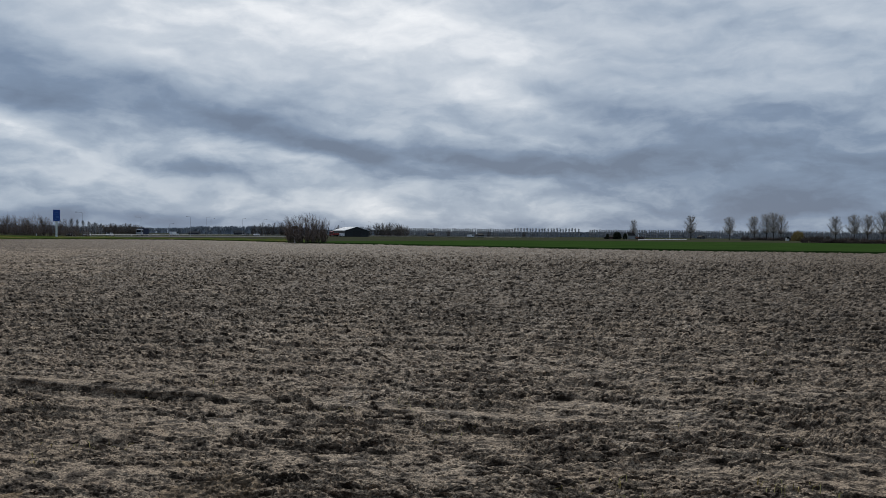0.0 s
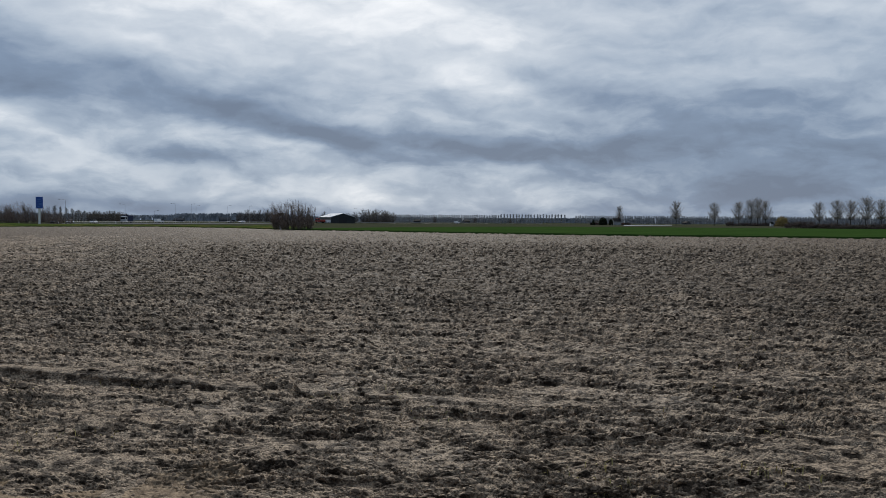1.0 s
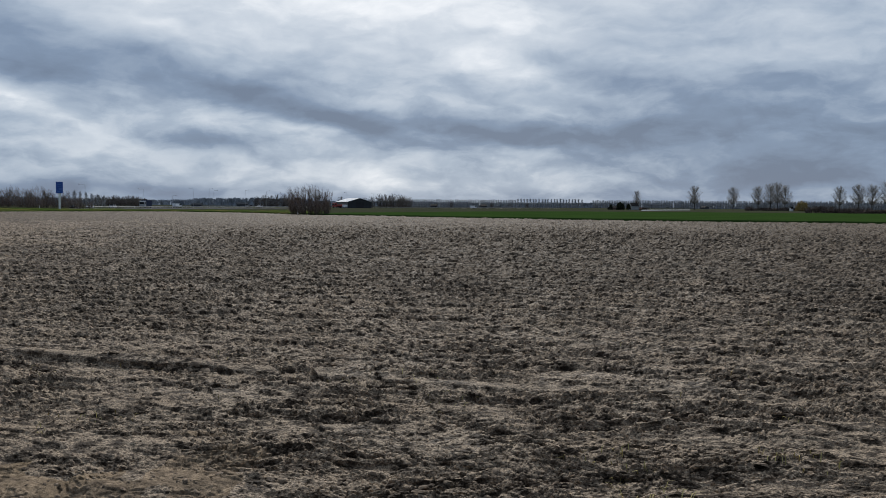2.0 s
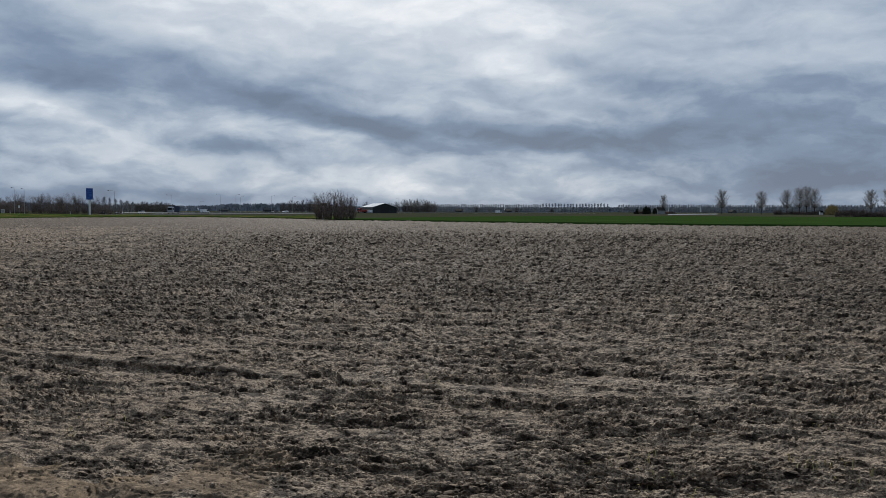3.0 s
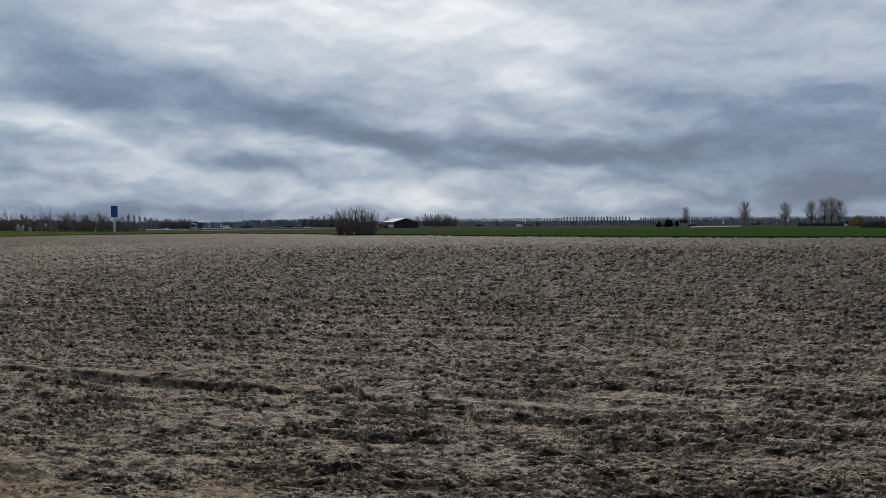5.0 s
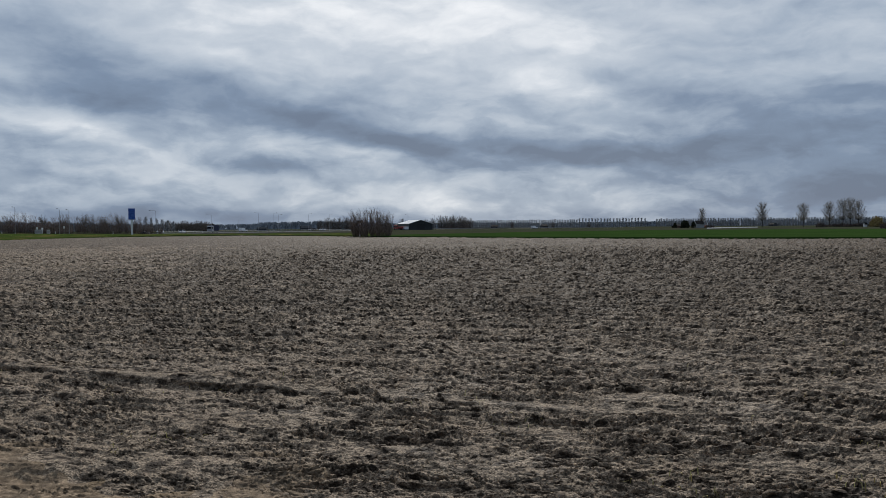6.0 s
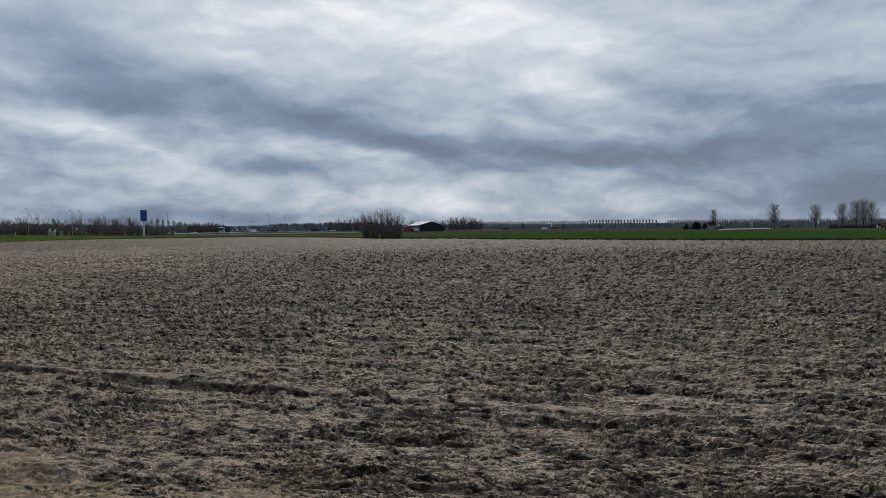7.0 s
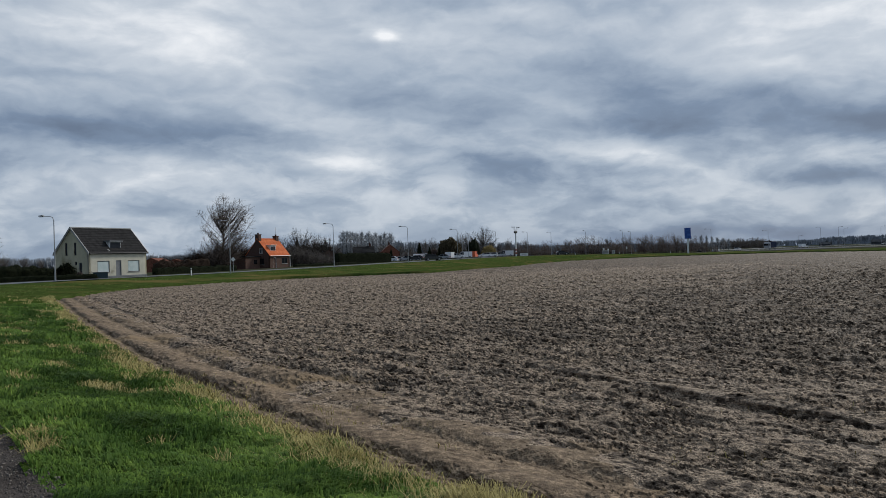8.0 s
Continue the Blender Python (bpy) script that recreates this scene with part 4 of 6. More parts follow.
def brick_house():
    L, D, E, R, T = 6.8, 5.5, 2.55, 5.75, 0.28
    h = thing("house", (*spot(-54.3, 158), 0.62), 109.7, "dark brick house with a bright orange tiled roof", "house")
    front = [(1.2, 2.2, 0.0, 2.1), (4.0, 6.0, 0.9, 2.0)]
    bm = bmesh.new()
    wall_with_openings(bm, L, E, T, front)
    part("front_wall", bm, M["brick"], h)
    gable = [(1.6, 2.3, 3.0, 4.0), (1.3, 2.7, 0.8, 2.0)]
    for x, holes in ((0.0, gable), (L - T, [])):
        bm = bmesh.new()
        wall_with_openings(bm, D, E, T, holes, "y", x, (D / 2, R))
        part("gable_wall", bm, M["brick"], h)
    part("back_wall", boxed((T, L - T, D - T, D, 0, E)), M["brick"], h)
    part("plinth", boxed((-0.02, L + 0.02, -0.02, D + 0.02, -0.3, 0.1)), M["grey"], h)
    door(h, *front[0][:2], 2.1, 0.0, mat="brick", frame="white")
    window(h, *front[1], 0.0, frame="black", bars=1)
    window(h, *gable[0], 0.0, "y", bars=1)
    window(h, *gable[1], 0.0, "y", frame="black", bars=1)
    part("roof", roof_side(L, D, E, R), M["tile_orange"], h, "bright orange pantile roof")
    part("roof", roof_side(L, D, E, R, mirror=True), M["tile_orange"], h, "bright orange pantile roof")
    bm = bmesh.new()
    rod(bm, (-0.1, D / 2, R + 0.05), (L + 0.1, D / 2, R + 0.05), 0.12)
    part("ridge", bm, M["tile_orange"], h)
    dm = part("dormer", boxed((1.4, 3.1, 0.7, 1.9, E + 0.85, E + 1.95)), M["white"], h, "small white roof dormer")
    for k in range(2):
        part("pane", boxed((1.52 + 0.76 * k, 2.2 + 0.76 * k, 0.66, 0.69, E + 0.98, E + 1.7)), M["glass"], dm)
    part("dormer_roof", boxed((1.25, 3.25, 0.5, 2.2, E + 1.95, E + 2.05)), M["white"], dm)
    chimney(h, 0.35, D / 2, R - 0.5, R + 0.8, w=0.42)
    chimney(h, L - 0.6, D / 2, R - 0.5, R + 0.55, w=0.42)
    bm = bmesh.new()
    rod(bm, (L - 0.6, D / 2, R + 0.4), (L - 0.6, D / 2, R + 2.4), 0.025)
    for k in range(4):
        rod(bm, (L - 1.0, D / 2, R + 1.7 + 0.17 * k), (L - 0.2, D / 2, R + 1.7 + 0.17 * k), 0.015)
    part("aerial", bm, M["zinc"], h)
    bm = bmesh.new()
    rod(bm, (-0.1, -0.22, E - 0.12), (L + 0.1, -0.22, E - 0.12), 0.06)
    part("gutter", bm, M["white"], h)
    bm = bmesh.new()
    rod(bm, (L - 0.1, -0.12, 0), (L - 0.1, -0.12, E), 0.06)
    part("downpipe", bm, M["white"], h)
    a = part("annex", boxed((-4.6, -0.02, 2.2, 7.6, -0.2, 2.3)), M["brick"], h, "dark brick lean-to with a low roof")
    part("annex_roof", boxed((-4.8, -0.02, 2.0, 7.8, 2.3, 2.5)), M["tile_dark"], a)
    part("pane", boxed((-2.0, -1.0, 2.14, 2.19, 1.0, 1.8)), M["glass"], a)


def plain_house(az, d, z, turn, L, D, E, R, wall, roof, label, chim=True, name="house"):
    h = thing(name, (*spot(az, d), z), turn, label, "house")
    holes = [(L * f, L * f + 1.1, 0.9, 2.1) for f in (0.15, 0.45, 0.72) if E > 2.3 and d < 450]
    bm = bmesh.new()
    wall_with_openings(bm, L, E, 0.25, holes)
    part("front_wall", bm, M[wall], h)
    for x in (0.0, L - 0.25):
        bm = bmesh.new()
        wall_with_openings(bm, D, E, 0.25, [], "y", x, (D / 2, R))
        part("gable_wall", bm, M[wall], h)
    part("back_wall", boxed((0.25, L - 0.25, D - 0.25, D, -0.4, E)), M[wall], h)
    part("plinth", boxed((-0.02, L + 0.02, -0.02, D + 0.02, -0.8, 0.1)), M["grey"], h)
    for a0, a1, z0, z1 in holes:
        window(h, a0, a1, z0, z1, 0.0, sill=False)
    for m in (False, True):
        part("roof", roof_side(L, D, E, R, rows=6, mirror=m), M[roof], h)
    if chim:
        chimney(h, L * 0.8, D / 2, R - 0.4, R + 0.7, "brick")
    return h


def big_barn():
    L, W, E, R = 34.0, 15.6, 4.0, 6.3
    b = thing("barn", ground_at(-6.06, 520), 20, "long dark clad barn with a pale sheet roof", "barn")
    x0 = -W / 2
    for y in (0.0, L):
        bm = bmesh.new()
        prism(bm, [(x0, -0.3), (-x0, -0.3), (-x0, E), (0, R), (x0, E)], y, y + 0.3)
        g = part("gable_wall", bm, M["cladding"], b)
        if not y:
            part("barn_door", boxed((-2.6, 2.6, -0.08, -0.005, 0, 3.9)), M["black"], g)
            bm = bmesh.new()
            for i in range(25):
                x = x0 + 0.3 + i * 0.62
                box(bm, x, x + 0.06, -0.05, -0.002, 0, E - 0.1)
            part("cladding_rib", bm, M["cladding"], g)
    for s in (-1, 1):
        part("side_wall", boxed((min(s * W / 2, s * (W / 2 - 0.3)), max(s * W / 2, s * (W / 2 - 0.3)), 0.3, L, -0.3, E)), M["cladding"], b)
        bm = bmesh.new()
        for i in range(28):
            y = -0.6 + i * (L + 1.2) / 28
            prism(bm, [(s * (W / 2 + 0.5), E - 0.15), (0, R + 0.04), (0, R + 0.2), (s * (W / 2 + 0.5), E + 0.02)], y, y + (L + 1.2) / 28 - 0.05)
        part("roof", bm, M["sheet"], b, "pale grey sheet roof")
    part("gable_board", (lambda bm: (prism(bm, [(x0 - 0.5, E - 0.25), (0, R - 0.05), (0, R + 0.2), (x0 - 0.5, E + 0.02)], -0.75, -0.62), prism(bm, [(-x0 + 0.5, E - 0.25), (0, R - 0.05), (0, R + 0.2), (-x0 + 0.5, E + 0.02)], -0.75, -0.62), bm)[-1])(bmesh.new()), M["white"], b)


# ---- street furniture ----
def lamp_post(at, turn, height=8.0, arm=1.6, label="slim grey street lamp with a bent arm"):
    t = thing("street_lamp", at, turn, label, "street lamp", "street lamps along the road")
    bm = bmesh.new()
    rod(bm, (0, 0, -0.2), (0, 0, 1.2), 0.095, 0.09)
    rod(bm, (0, 0, 1.2), (0, 0, height - 0.5), 0.065, 0.05)
    part("pole", bm, M["zinc"], t)
    bm = bmesh.new()
    rod(bm, (0, 0, height - 0.5), (0.15, 0, height - 0.12), 0.05, 0.045)
    rod(bm, (0.15, 0, height - 0.12), (0.5, 0, height), 0.045, 0.04)
    rod(bm, (0.5, 0, height), (arm, 0, height + 0.08), 0.04, 0.035)
    part("arm", bm, M["zinc"], t)
    bm = bmesh.new()
    prism(bm, [(arm - 0.15, height + 0.02), (arm + 0.6, height + 0.06), (arm + 0.55, height + 0.16), (arm, height + 0.2)], -0.13, 0.13)
    lum = part("luminaire", bm, M["grey"], t)
    part("lens", boxed((arm, arm + 0.5, -0.1, 0.1, height - 0.03, height + 0.02)), M["lens"], lum)
    return t


def pylon_sign():
    t = thing("pylon_sign", (*spot(-25.45, 297), 0.15), 27, "tall blue pylon sign on a white post", "sign")
    bm = boxed((-0.32, 0.32, -0.2, 0.2, -0.3, 5.25), bevel=0.03)
    part("post", bm, M["white"], t)
    p = part("panel", boxed((-1.05, 1.05, -0.28, 0.28, 5.25, 9.05), bevel=0.05), M["blue"], t, "bright blue sign panel")
    for i, (x0, x1, z0, z1) in enumerate(((-0.7, 0.5, 8.1, 8.3), (-0.7, 0.7, 7.5, 7.65), (-0.2, 0.75, 6.3, 7.0), (-0.6, 0.1, 5.6, 5.95))):
        part("printed_bar", boxed((x0, x1, -0.3, -0.284, z0, z1)), M["sky_blue"], p)


def junction_mast(at, height, turn, label, red=True, arms=True):
    t = thing("camera_mast", at, turn, label, "mast")
    bm = bmesh.new()
    rod(bm, (0, 0, -0.3), (0, 0, height - 1.6), 0.26, 0.2, 10)
    p = part("pole", bm, M["white"], t)
    if red:
        for z in (0.9, 1.9):
            bm = bmesh.new()
            rod(bm, (0, 0, z), (0, 0, z + 0.5), 0.275, 0.27, 10)
            part("red_band", bm, M["red"], p)
    part("signal_box", boxed((-0.8, 0.8, -0.25, 0.25, height - 2.0, height - 1.35), bevel=0.04), M["black"], t, "black equipment box at the top")
    if arms:
        for x in (-2.2, -0.9, 1.0, 2.3):
            bm = bmesh.new()
            rod(bm, (0, 0, height - 1.4), (x, 0, height - 0.1), 0.05, 0.04)
            a = part("arm", bm, M["zinc"], t)
            part("floodlight", boxed((x - 0.35, x + 0.35, -0.15, 0.15, height - 0.14, height + 0.04)), M["grey"], a)


def marker_post(at, turn=0):
    t = thing("marker_post", at, turn, "small white roadside marker post with a dark band", "marker post", "marker posts along the road")
    part("post", boxed((-0.07, 0.07, -0.05, 0.05, -0.2, 0.95), bevel=0.01), M["white"], t)
    part("band", boxed((-0.075, 0.075, -0.055, 0.055, 0.7, 0.82)), M["black"], t)


def road_sign(at, turn, w, h, base, label, mat="white", diamond=False, bars=2):
    t = thing("road_sign", at, turn, label, "road sign")
    for x in ((0,) if w < 1.2 else (-w / 3, w / 3)):
        bm = bmesh.new()
        rod(bm, (x, 0.06, -0.2), (x, 0.06, base + h * 0.9), 0.04)
        part("post", bm, M["zinc"], t)
    bm = bmesh.new()
    if diamond:
        prism(bm, [(0, base), (w / 2, base + h / 2), (0, base + h), (-w / 2, base + h / 2)], -0.03, 0.01)
    else:
        box(bm, -w / 2, w / 2, -0.03, 0.01, base, base + h)
    p = part("panel", bm, M[mat], t)
    for i in range(bars):
        z = base + h * (0.3 + 0.3 * i)
        part("printed_bar", boxed((-w * 0.3, w * 0.3, -0.04, -0.032, z, z + h * 0.1)), M["grey"], p)
    return t


def cabinet(at, turn, w=1.4, h=1.3, label="pale grey roadside switch cabinet"):
    t = thing("switch_cabinet", at, turn, label, "cabinet", "cabinets by the road")
    part("body", boxed((-w / 2, w / 2, -0.25, 0.25, 0, h), bevel=0.03), M["white"], t)
    part("cap", boxed((-w / 2 - 0.05, w / 2 + 0.05, -0.3, 0.3, h, h + 0.08)), M["concrete"], t)
    part("door_panel", boxed((-w / 2 + 0.08, w / 2 - 0.08, -0.275, -0.252, 0.1, h - 0.1)), M["concrete"], t)


# ---- vehicles: the nose points along +x ----
def wheel(parent, x, y, r=0.32):
    bm = bmesh.new()
    rod(bm, (x, y - 0.11, r), (x, y + 0.11, r), r, sides=16)
    bmesh.ops.bevel(bm, geom=bm.edges[:], offset=0.02, segments=1, affect="EDGES")
    tyre = part("tyre", bm, M["rubber"], parent)
    s = 0.115 if y > 0 else -0.115
    bm = bmesh.new()
    rod(bm, (x, y + s - 0.01, r), (x, y + s + 0.01, r), r * 0.62, sides=12)
    part("rim", bm, M["zinc"], tyre)


OUTLINES = {
    "car": ([(-2.1, 0.28), (2.1, 0.28), (2.18, 0.55), (2.05, 0.78), (1.05, 0.95), (-1.95, 0.98), (-2.15, 0.85), (-2.16, 0.45)],
            [(1.1, 0.94), (0.3, 1.42), (-1.2, 1.46), (-1.95, 1.0)], 0.88, (1.32, -1.3), 0.32),
    "estate": ([(-2.3, 0.28), (2.2, 0.28), (2.28, 0.55), (2.15, 0.8), (1.15, 0.98), (-2.2, 1.02), (-2.34, 0.85), (-2.32, 0.45)],
               [(1.2, 0.97), (0.4, 1.46), (-1.9, 1.5), (-2.25, 1.02)], 0.9, (1.4, -1.4), 0.33),
    "van": ([(-2.5, 0.32), (2.4, 0.32), (2.5, 0.6), (2.42, 0.95), (1.75, 1.15), (1.1, 1.95), (0.8, 2.02), (-2.45, 2.02), (-2.52, 1.9), (-2.52, 0.45)],
            [(1.78, 1.14), (1.14, 1.88), (0.35, 1.88), (0.35, 1.14)], 0.96, (1.6, -1.55), 0.34),
}


def vehicle(kind, at, turn, paint, label, group="cars on the road"):
    t = thing("van" if kind == "van" else "car", at, turn, label, "van" if kind == "van" else "car", group)
    body, cabin, half, axles, r = OUTLINES[kind]
    bm = bmesh.new()
    prism(bm, body, -half, half)
    bmesh.ops.bevel(bm, geom=bm.edges[:], offset=0.05, segments=2, affect="EDGES")
    shell = part("body", bm, M[paint], t)
    if kind == "van":
        for s in (-1, 1):
            bm = bmesh.new()
            prism(bm, cabin, s * (half + 0.002), s * (half + 0.015))
            part("side_window", bm, M["glass"], shell)
        bm = bmesh.new()
        prism(bm, [(1.80, 1.16), (1.82, 1.18), (1.16, 1.92), (1.12, 1.92)], -half + 0.12, half - 0.12)
        part("windscreen", bm, M["glass"], shell)
    else:
        bm = bmesh.new()
        prism(bm, cabin, -half + 0.1, half - 0.1)
        part("windows", bm, M["glass"], shell)
        roof = [cabin[1], cabin[2], (cabin[2][0] - 0.08, cabin[2][1] + 0.03), (cabin[1][0] + 0.04, cabin[1][1] + 0.04)]
        bm = bmesh.new()
        prism(bm, roof, -half + 0.12, half - 0.12)
        part("roof_panel", bm, M[paint], shell)
        for s in (-1, 1):
            y = s * (half - 0.11)
            bm = bmesh.new()
            rod(bm, (cabin[0][0], y, cabin[0][1]), (cabin[1][0], y, cabin[1][1]), 0.035)
            rod(bm, (cabin[3][0], y, cabin[3][1]), (cabin[2][0], y, cabin[2][1]), 0.06)
            rod(bm, (-0.4, y, 0.95), (-0.45, y, 1.44), 0.04)
            part("window_pillars", bm, M[paint], shell)
    for x in axles:
        for y in (-half + 0.08, half - 0.08):
            wheel(t, x, y, r)
    nose, tail = max(p[0] for p in body), min(p[0] for p in body)
    for s in (-1, 1):
        part("headlight", boxed((nose - 0.2, nose - 0.02, min(s * half * 0.6, s * half * 0.92), max(s * half * 0.6, s * half * 0.92), 0.62, 0.78)), M["lens"], t)
        part("tail_light", boxed((tail - 0.01, tail + 0.08, min(s * half * 0.7, s * half * 0.95), max(s * half * 0.7, s * half * 0.95), 0.75, 0.95)), M["red_lens"], t)
    part("bumper", boxed((nose - 0.12, nose + 0.04, -half + 0.1, half - 0.1, 0.32, 0.52)), M["black"], t)
    return t


def truck(at, turn, cab_paint, box_paint, label, length=8.0, low=False):
    t = thing("truck", at, turn, label, "truck", "trucks on the road")
    bm = bmesh.new()
    prism(bm, [(2.2, 0.6), (4.2, 0.6), (4.25, 1.6), (4.05, 2.9), (3.6, 3.15), (2.2, 3.2)], -1.2, 1.2)
    bmesh.ops.bevel(bm, geom=bm.edges[:], offset=0.07, segments=2, affect="EDGES")
    c = part("cab", bm, M[cab_paint], t)
    part("windscreen", boxed((4.1, 4.27, -1.05, 1.05, 1.75, 2.65)), M["glass"], c)
    for y in (-1.21, 1.2):
        part("side_window", boxed((2.9, 3.9, y, y + 0.012, 1.75, 2.6)), M["glass"], c)
    part("chassis", boxed((-length + 3.8, 4.0, -0.5, 0.5, 0.6, 0.95)), M["black"], t)
    top = 2.2 if low else 3.5
    part("cargo_box", boxed((-length + 4.0, 2.1, -1.25, 1.25, 0.95, top), bevel=0.04), M[box_paint], t)
    for x in (3.2, -length + 5.0, -length + 6.3):
        for y in (-1.05, 1.05):
            wheel(t, x, y, 0.5)
    for s in (-1, 1):
        part("headlight", boxed((4.15, 4.28, s * 0.85 - 0.2, s * 0.85 + 0.2, 0.85, 1.1)), M["lens"], t)


# ---- hedges and evergreens ----
def hedge(name, p, q, z, height, thick, mat, label, seed=1, rough=0.22, category="hedge"):
    """A clipped hedge from p to q, with an uneven leafy skin."""
    p, q = np.array(p, float), np.array(q, float)
    long = float(np.linalg.norm(q - p))
    turn = math.degrees(math.atan2(q[1] - p[1], q[0] - p[0]))
    n, m = max(8, int(long / 0.35)), 16
    u = np.linspace(0, long, n)
    a = np.linspace(0, math.pi, m)
    U, A = np.meshgrid(u, a, indexing="ij")
    square = lambda v: np.sign(v) * np.abs(v) ** 0.45
    bump = 1 + rough * 2 * (lumps(U, A * 1.2, 0.45, seed) - 0.5) + rough * 2.0 * (lumps(U, A, 1.7, seed + 1) - 0.5)
    fade = np.clip(np.minimum(U, long - U) / 0.4, 0.15, 1) ** 0.5
    Y, Z = square(np.cos(A)) * thick / 2 * bump * fade, square(np.sin(A)) * height * bump * fade - 0.1
    t = thing(name, (p[0], p[1], z), turn, label, category)
    sheet("foliage", U, Y, Z, M[mat], parent=t, smooth=False)
    rng = np.random.default_rng(seed)
    k = int(long * height * 14)
    uu, aa = rng.uniform(0, long, k), rng.uniform(0.05, math.pi - 0.05, k)
    base = np.stack([uu, square(np.cos(aa)) * thick / 2, square(np.sin(aa)) * height - 0.1], 1)
    tip = base + rng.normal(0, 0.16, (k, 3)) + np.stack([0 * uu, np.cos(aa) * 0.1, 0.14 + 0 * uu], 1)
    part("leaf_fringe", tubes(np.concatenate([base, tip, np.full((k, 1), 0.035), np.full((k, 1), 0.012)], 1), 3), M[mat], t)
    return t


def conifer_meshes(seed, height, width, n=900):
    rng = np.random.default_rng(seed)
    k = rng.uniform(0.06, 1, n) ** 0.8
    a = rng.uniform(0, 2 * math.pi, n)
    r = width / 2 * (1 - k) ** 0.8 * rng.uniform(0.6, 1.1, n) + 0.12
    base = np.stack([0.15 * r * np.cos(a), 0.15 * r * np.sin(a), k * height], 1)
    tip = np.stack([r * np.cos(a), r * np.sin(a), k * height - 0.25 * r + 0.2], 1)
    wood = tubes([(0, 0, -0.2, 0, 0, height * 0.95, height * 0.025, 0.03)], 7)
    return wood, tubes(np.concatenate([base, tip, np.full((n, 1), 0.03 * width), np.full((n, 1), 0.01 * width)], 1), 4)


def crown_bush(name, at, wide, height, mat, label, seed=1, n=1400, category="shrub", lift=0.0, fat=1.0):
    """A rounded leafy shrub: short stems and many small sprigs out to an uneven outline."""
    rng = np.random.default_rng(seed)
    d = rng.normal(0, 1, (n, 3))
    d /= np.linalg.norm(d, axis=1, keepdims=True)
    d[:, 2] = np.abs(d[:, 2])
    r = (0.75 + 0.35 * lumps(d[:, 0] * 3 + 7, d[:, 1] * 3 + d[:, 2] * 2, 0.7, seed)) * rng.uniform(0.75, 1.0, n)
    size = np.array([wide / 2, wide / 2, height - lift])
    tip = d * r[:, None] * size + [0, 0, lift]
    base = tip * [0.8, 0.8, 0.85] + rng.normal(0, 0.05 * wide, (n, 3))
    base[:, 2] = np.maximum(base[:, 2], 0.02)
    t = thing(name, at, 0, label, category)
    stems = [(0, 0, -0.1, *(d[i] * size * 0.6 + [0, 0, lift * 0.8]), 0.05, 0.02) for i in range(12)]
    part("stem", tubes(stems, 4), M["bark"], t)
    part("crown", tubes(np.concatenate([base, tip, np.full((n, 1), 0.022 * wide * fat), np.full((n, 1), 0.008 * wide * fat)], 1), 3), M[mat], t)
    return t

# ---- the houses along the road ----
cream_house()
brick_house()


def on_road(az, off=0.0):
    """Place and heading on the road at a bearing; off: metres from its middle, away from the field."""
    line = Q[:, :2] + off * NRM
    a = np.degrees(np.arctan2(line[:, 0], line[:, 1]))
    i = int(np.argmin(np.abs(a - az)))
    d = Q[min(i + 1, len(Q) - 1)] - Q[max(i - 1, 0)]
    return (*spot(az, float(np.hypot(*line[i]))), Q[i, 2] + 0.02), math.degrees(math.atan2(d[1], d[0]))


def back_at(az, d):
    """Land behind the road."""
    i = int(np.argmin(np.abs(np.degrees(np.arctan2(Q[:, 0], Q[:, 1])) - az)))
    k = float(ramp01(d - np.hypot(*Q[i, :2]), 30, 75))
    return (*spot(az, d), (1 - k) * (Q[i, 2] + 0.04) + k * float(land(d)))


hedge("hedge", spot(-72, 108), spot(-65.3, 113), 0.45, 0.75, 1.0, "hedge", "low dark clipped hedge in front of the house", 3, 0.10)
hedge("hedge", spot(-72, 122), spot(-67.6, 128), 0.45, 1.75, 1.6, "hedge", "tall dark hedge beside the cream house", 4)
hedge("hedge", spot(-61.9, 128), spot(-56.6, 146), 0.5, 1.15, 1.0, "hedge", "long dark clipped garden hedge", 5, 0.10)
hedge("hedge", spot(-61.9, 134), spot(-58.4, 142), 0.5, 2.1, 1.4, "hedge_brown", "brown beech hedge behind the clipped hedge", 6)
hedge("hedge", spot(-52.7, 164), spot(-47.2, 185), 0.62, 0.75, 1.0, "hedge", "low dark hedge along the road", 7, 0.07)
hedge("hedge", spot(-49.8, 178), spot(-46.0, 196), 0.62, 2.7, 1.4, "hedge", "tall black-green screening hedge", 8, 0.05)
crown_bush("shrub", (*spot(-67.25, 115), 0.5), 3.3, 2.3, "hedge", "rounded dark evergreen shrub beside the house", 9)
crown_bush("shrub", (*spot(-66.35, 114.5), 0.5), 1.4, 1.0, "twig_brown", "small brown shrub by the gable wall", 10)
cont = thing("garden_bin", (*spot(-65.15, 113.6), 0.5), 65, "blue-green garden bin by the hedge", "bin")
part("body", boxed((-0.9, 0.9, -0.35, 0.35, 0, 0.75), bevel=0.04), M["teal"], cont)
part("lid", boxed((-0.95, 0.95, -0.4, 0.4, 0.75, 0.83), bevel=0.02), M["teal"], cont)

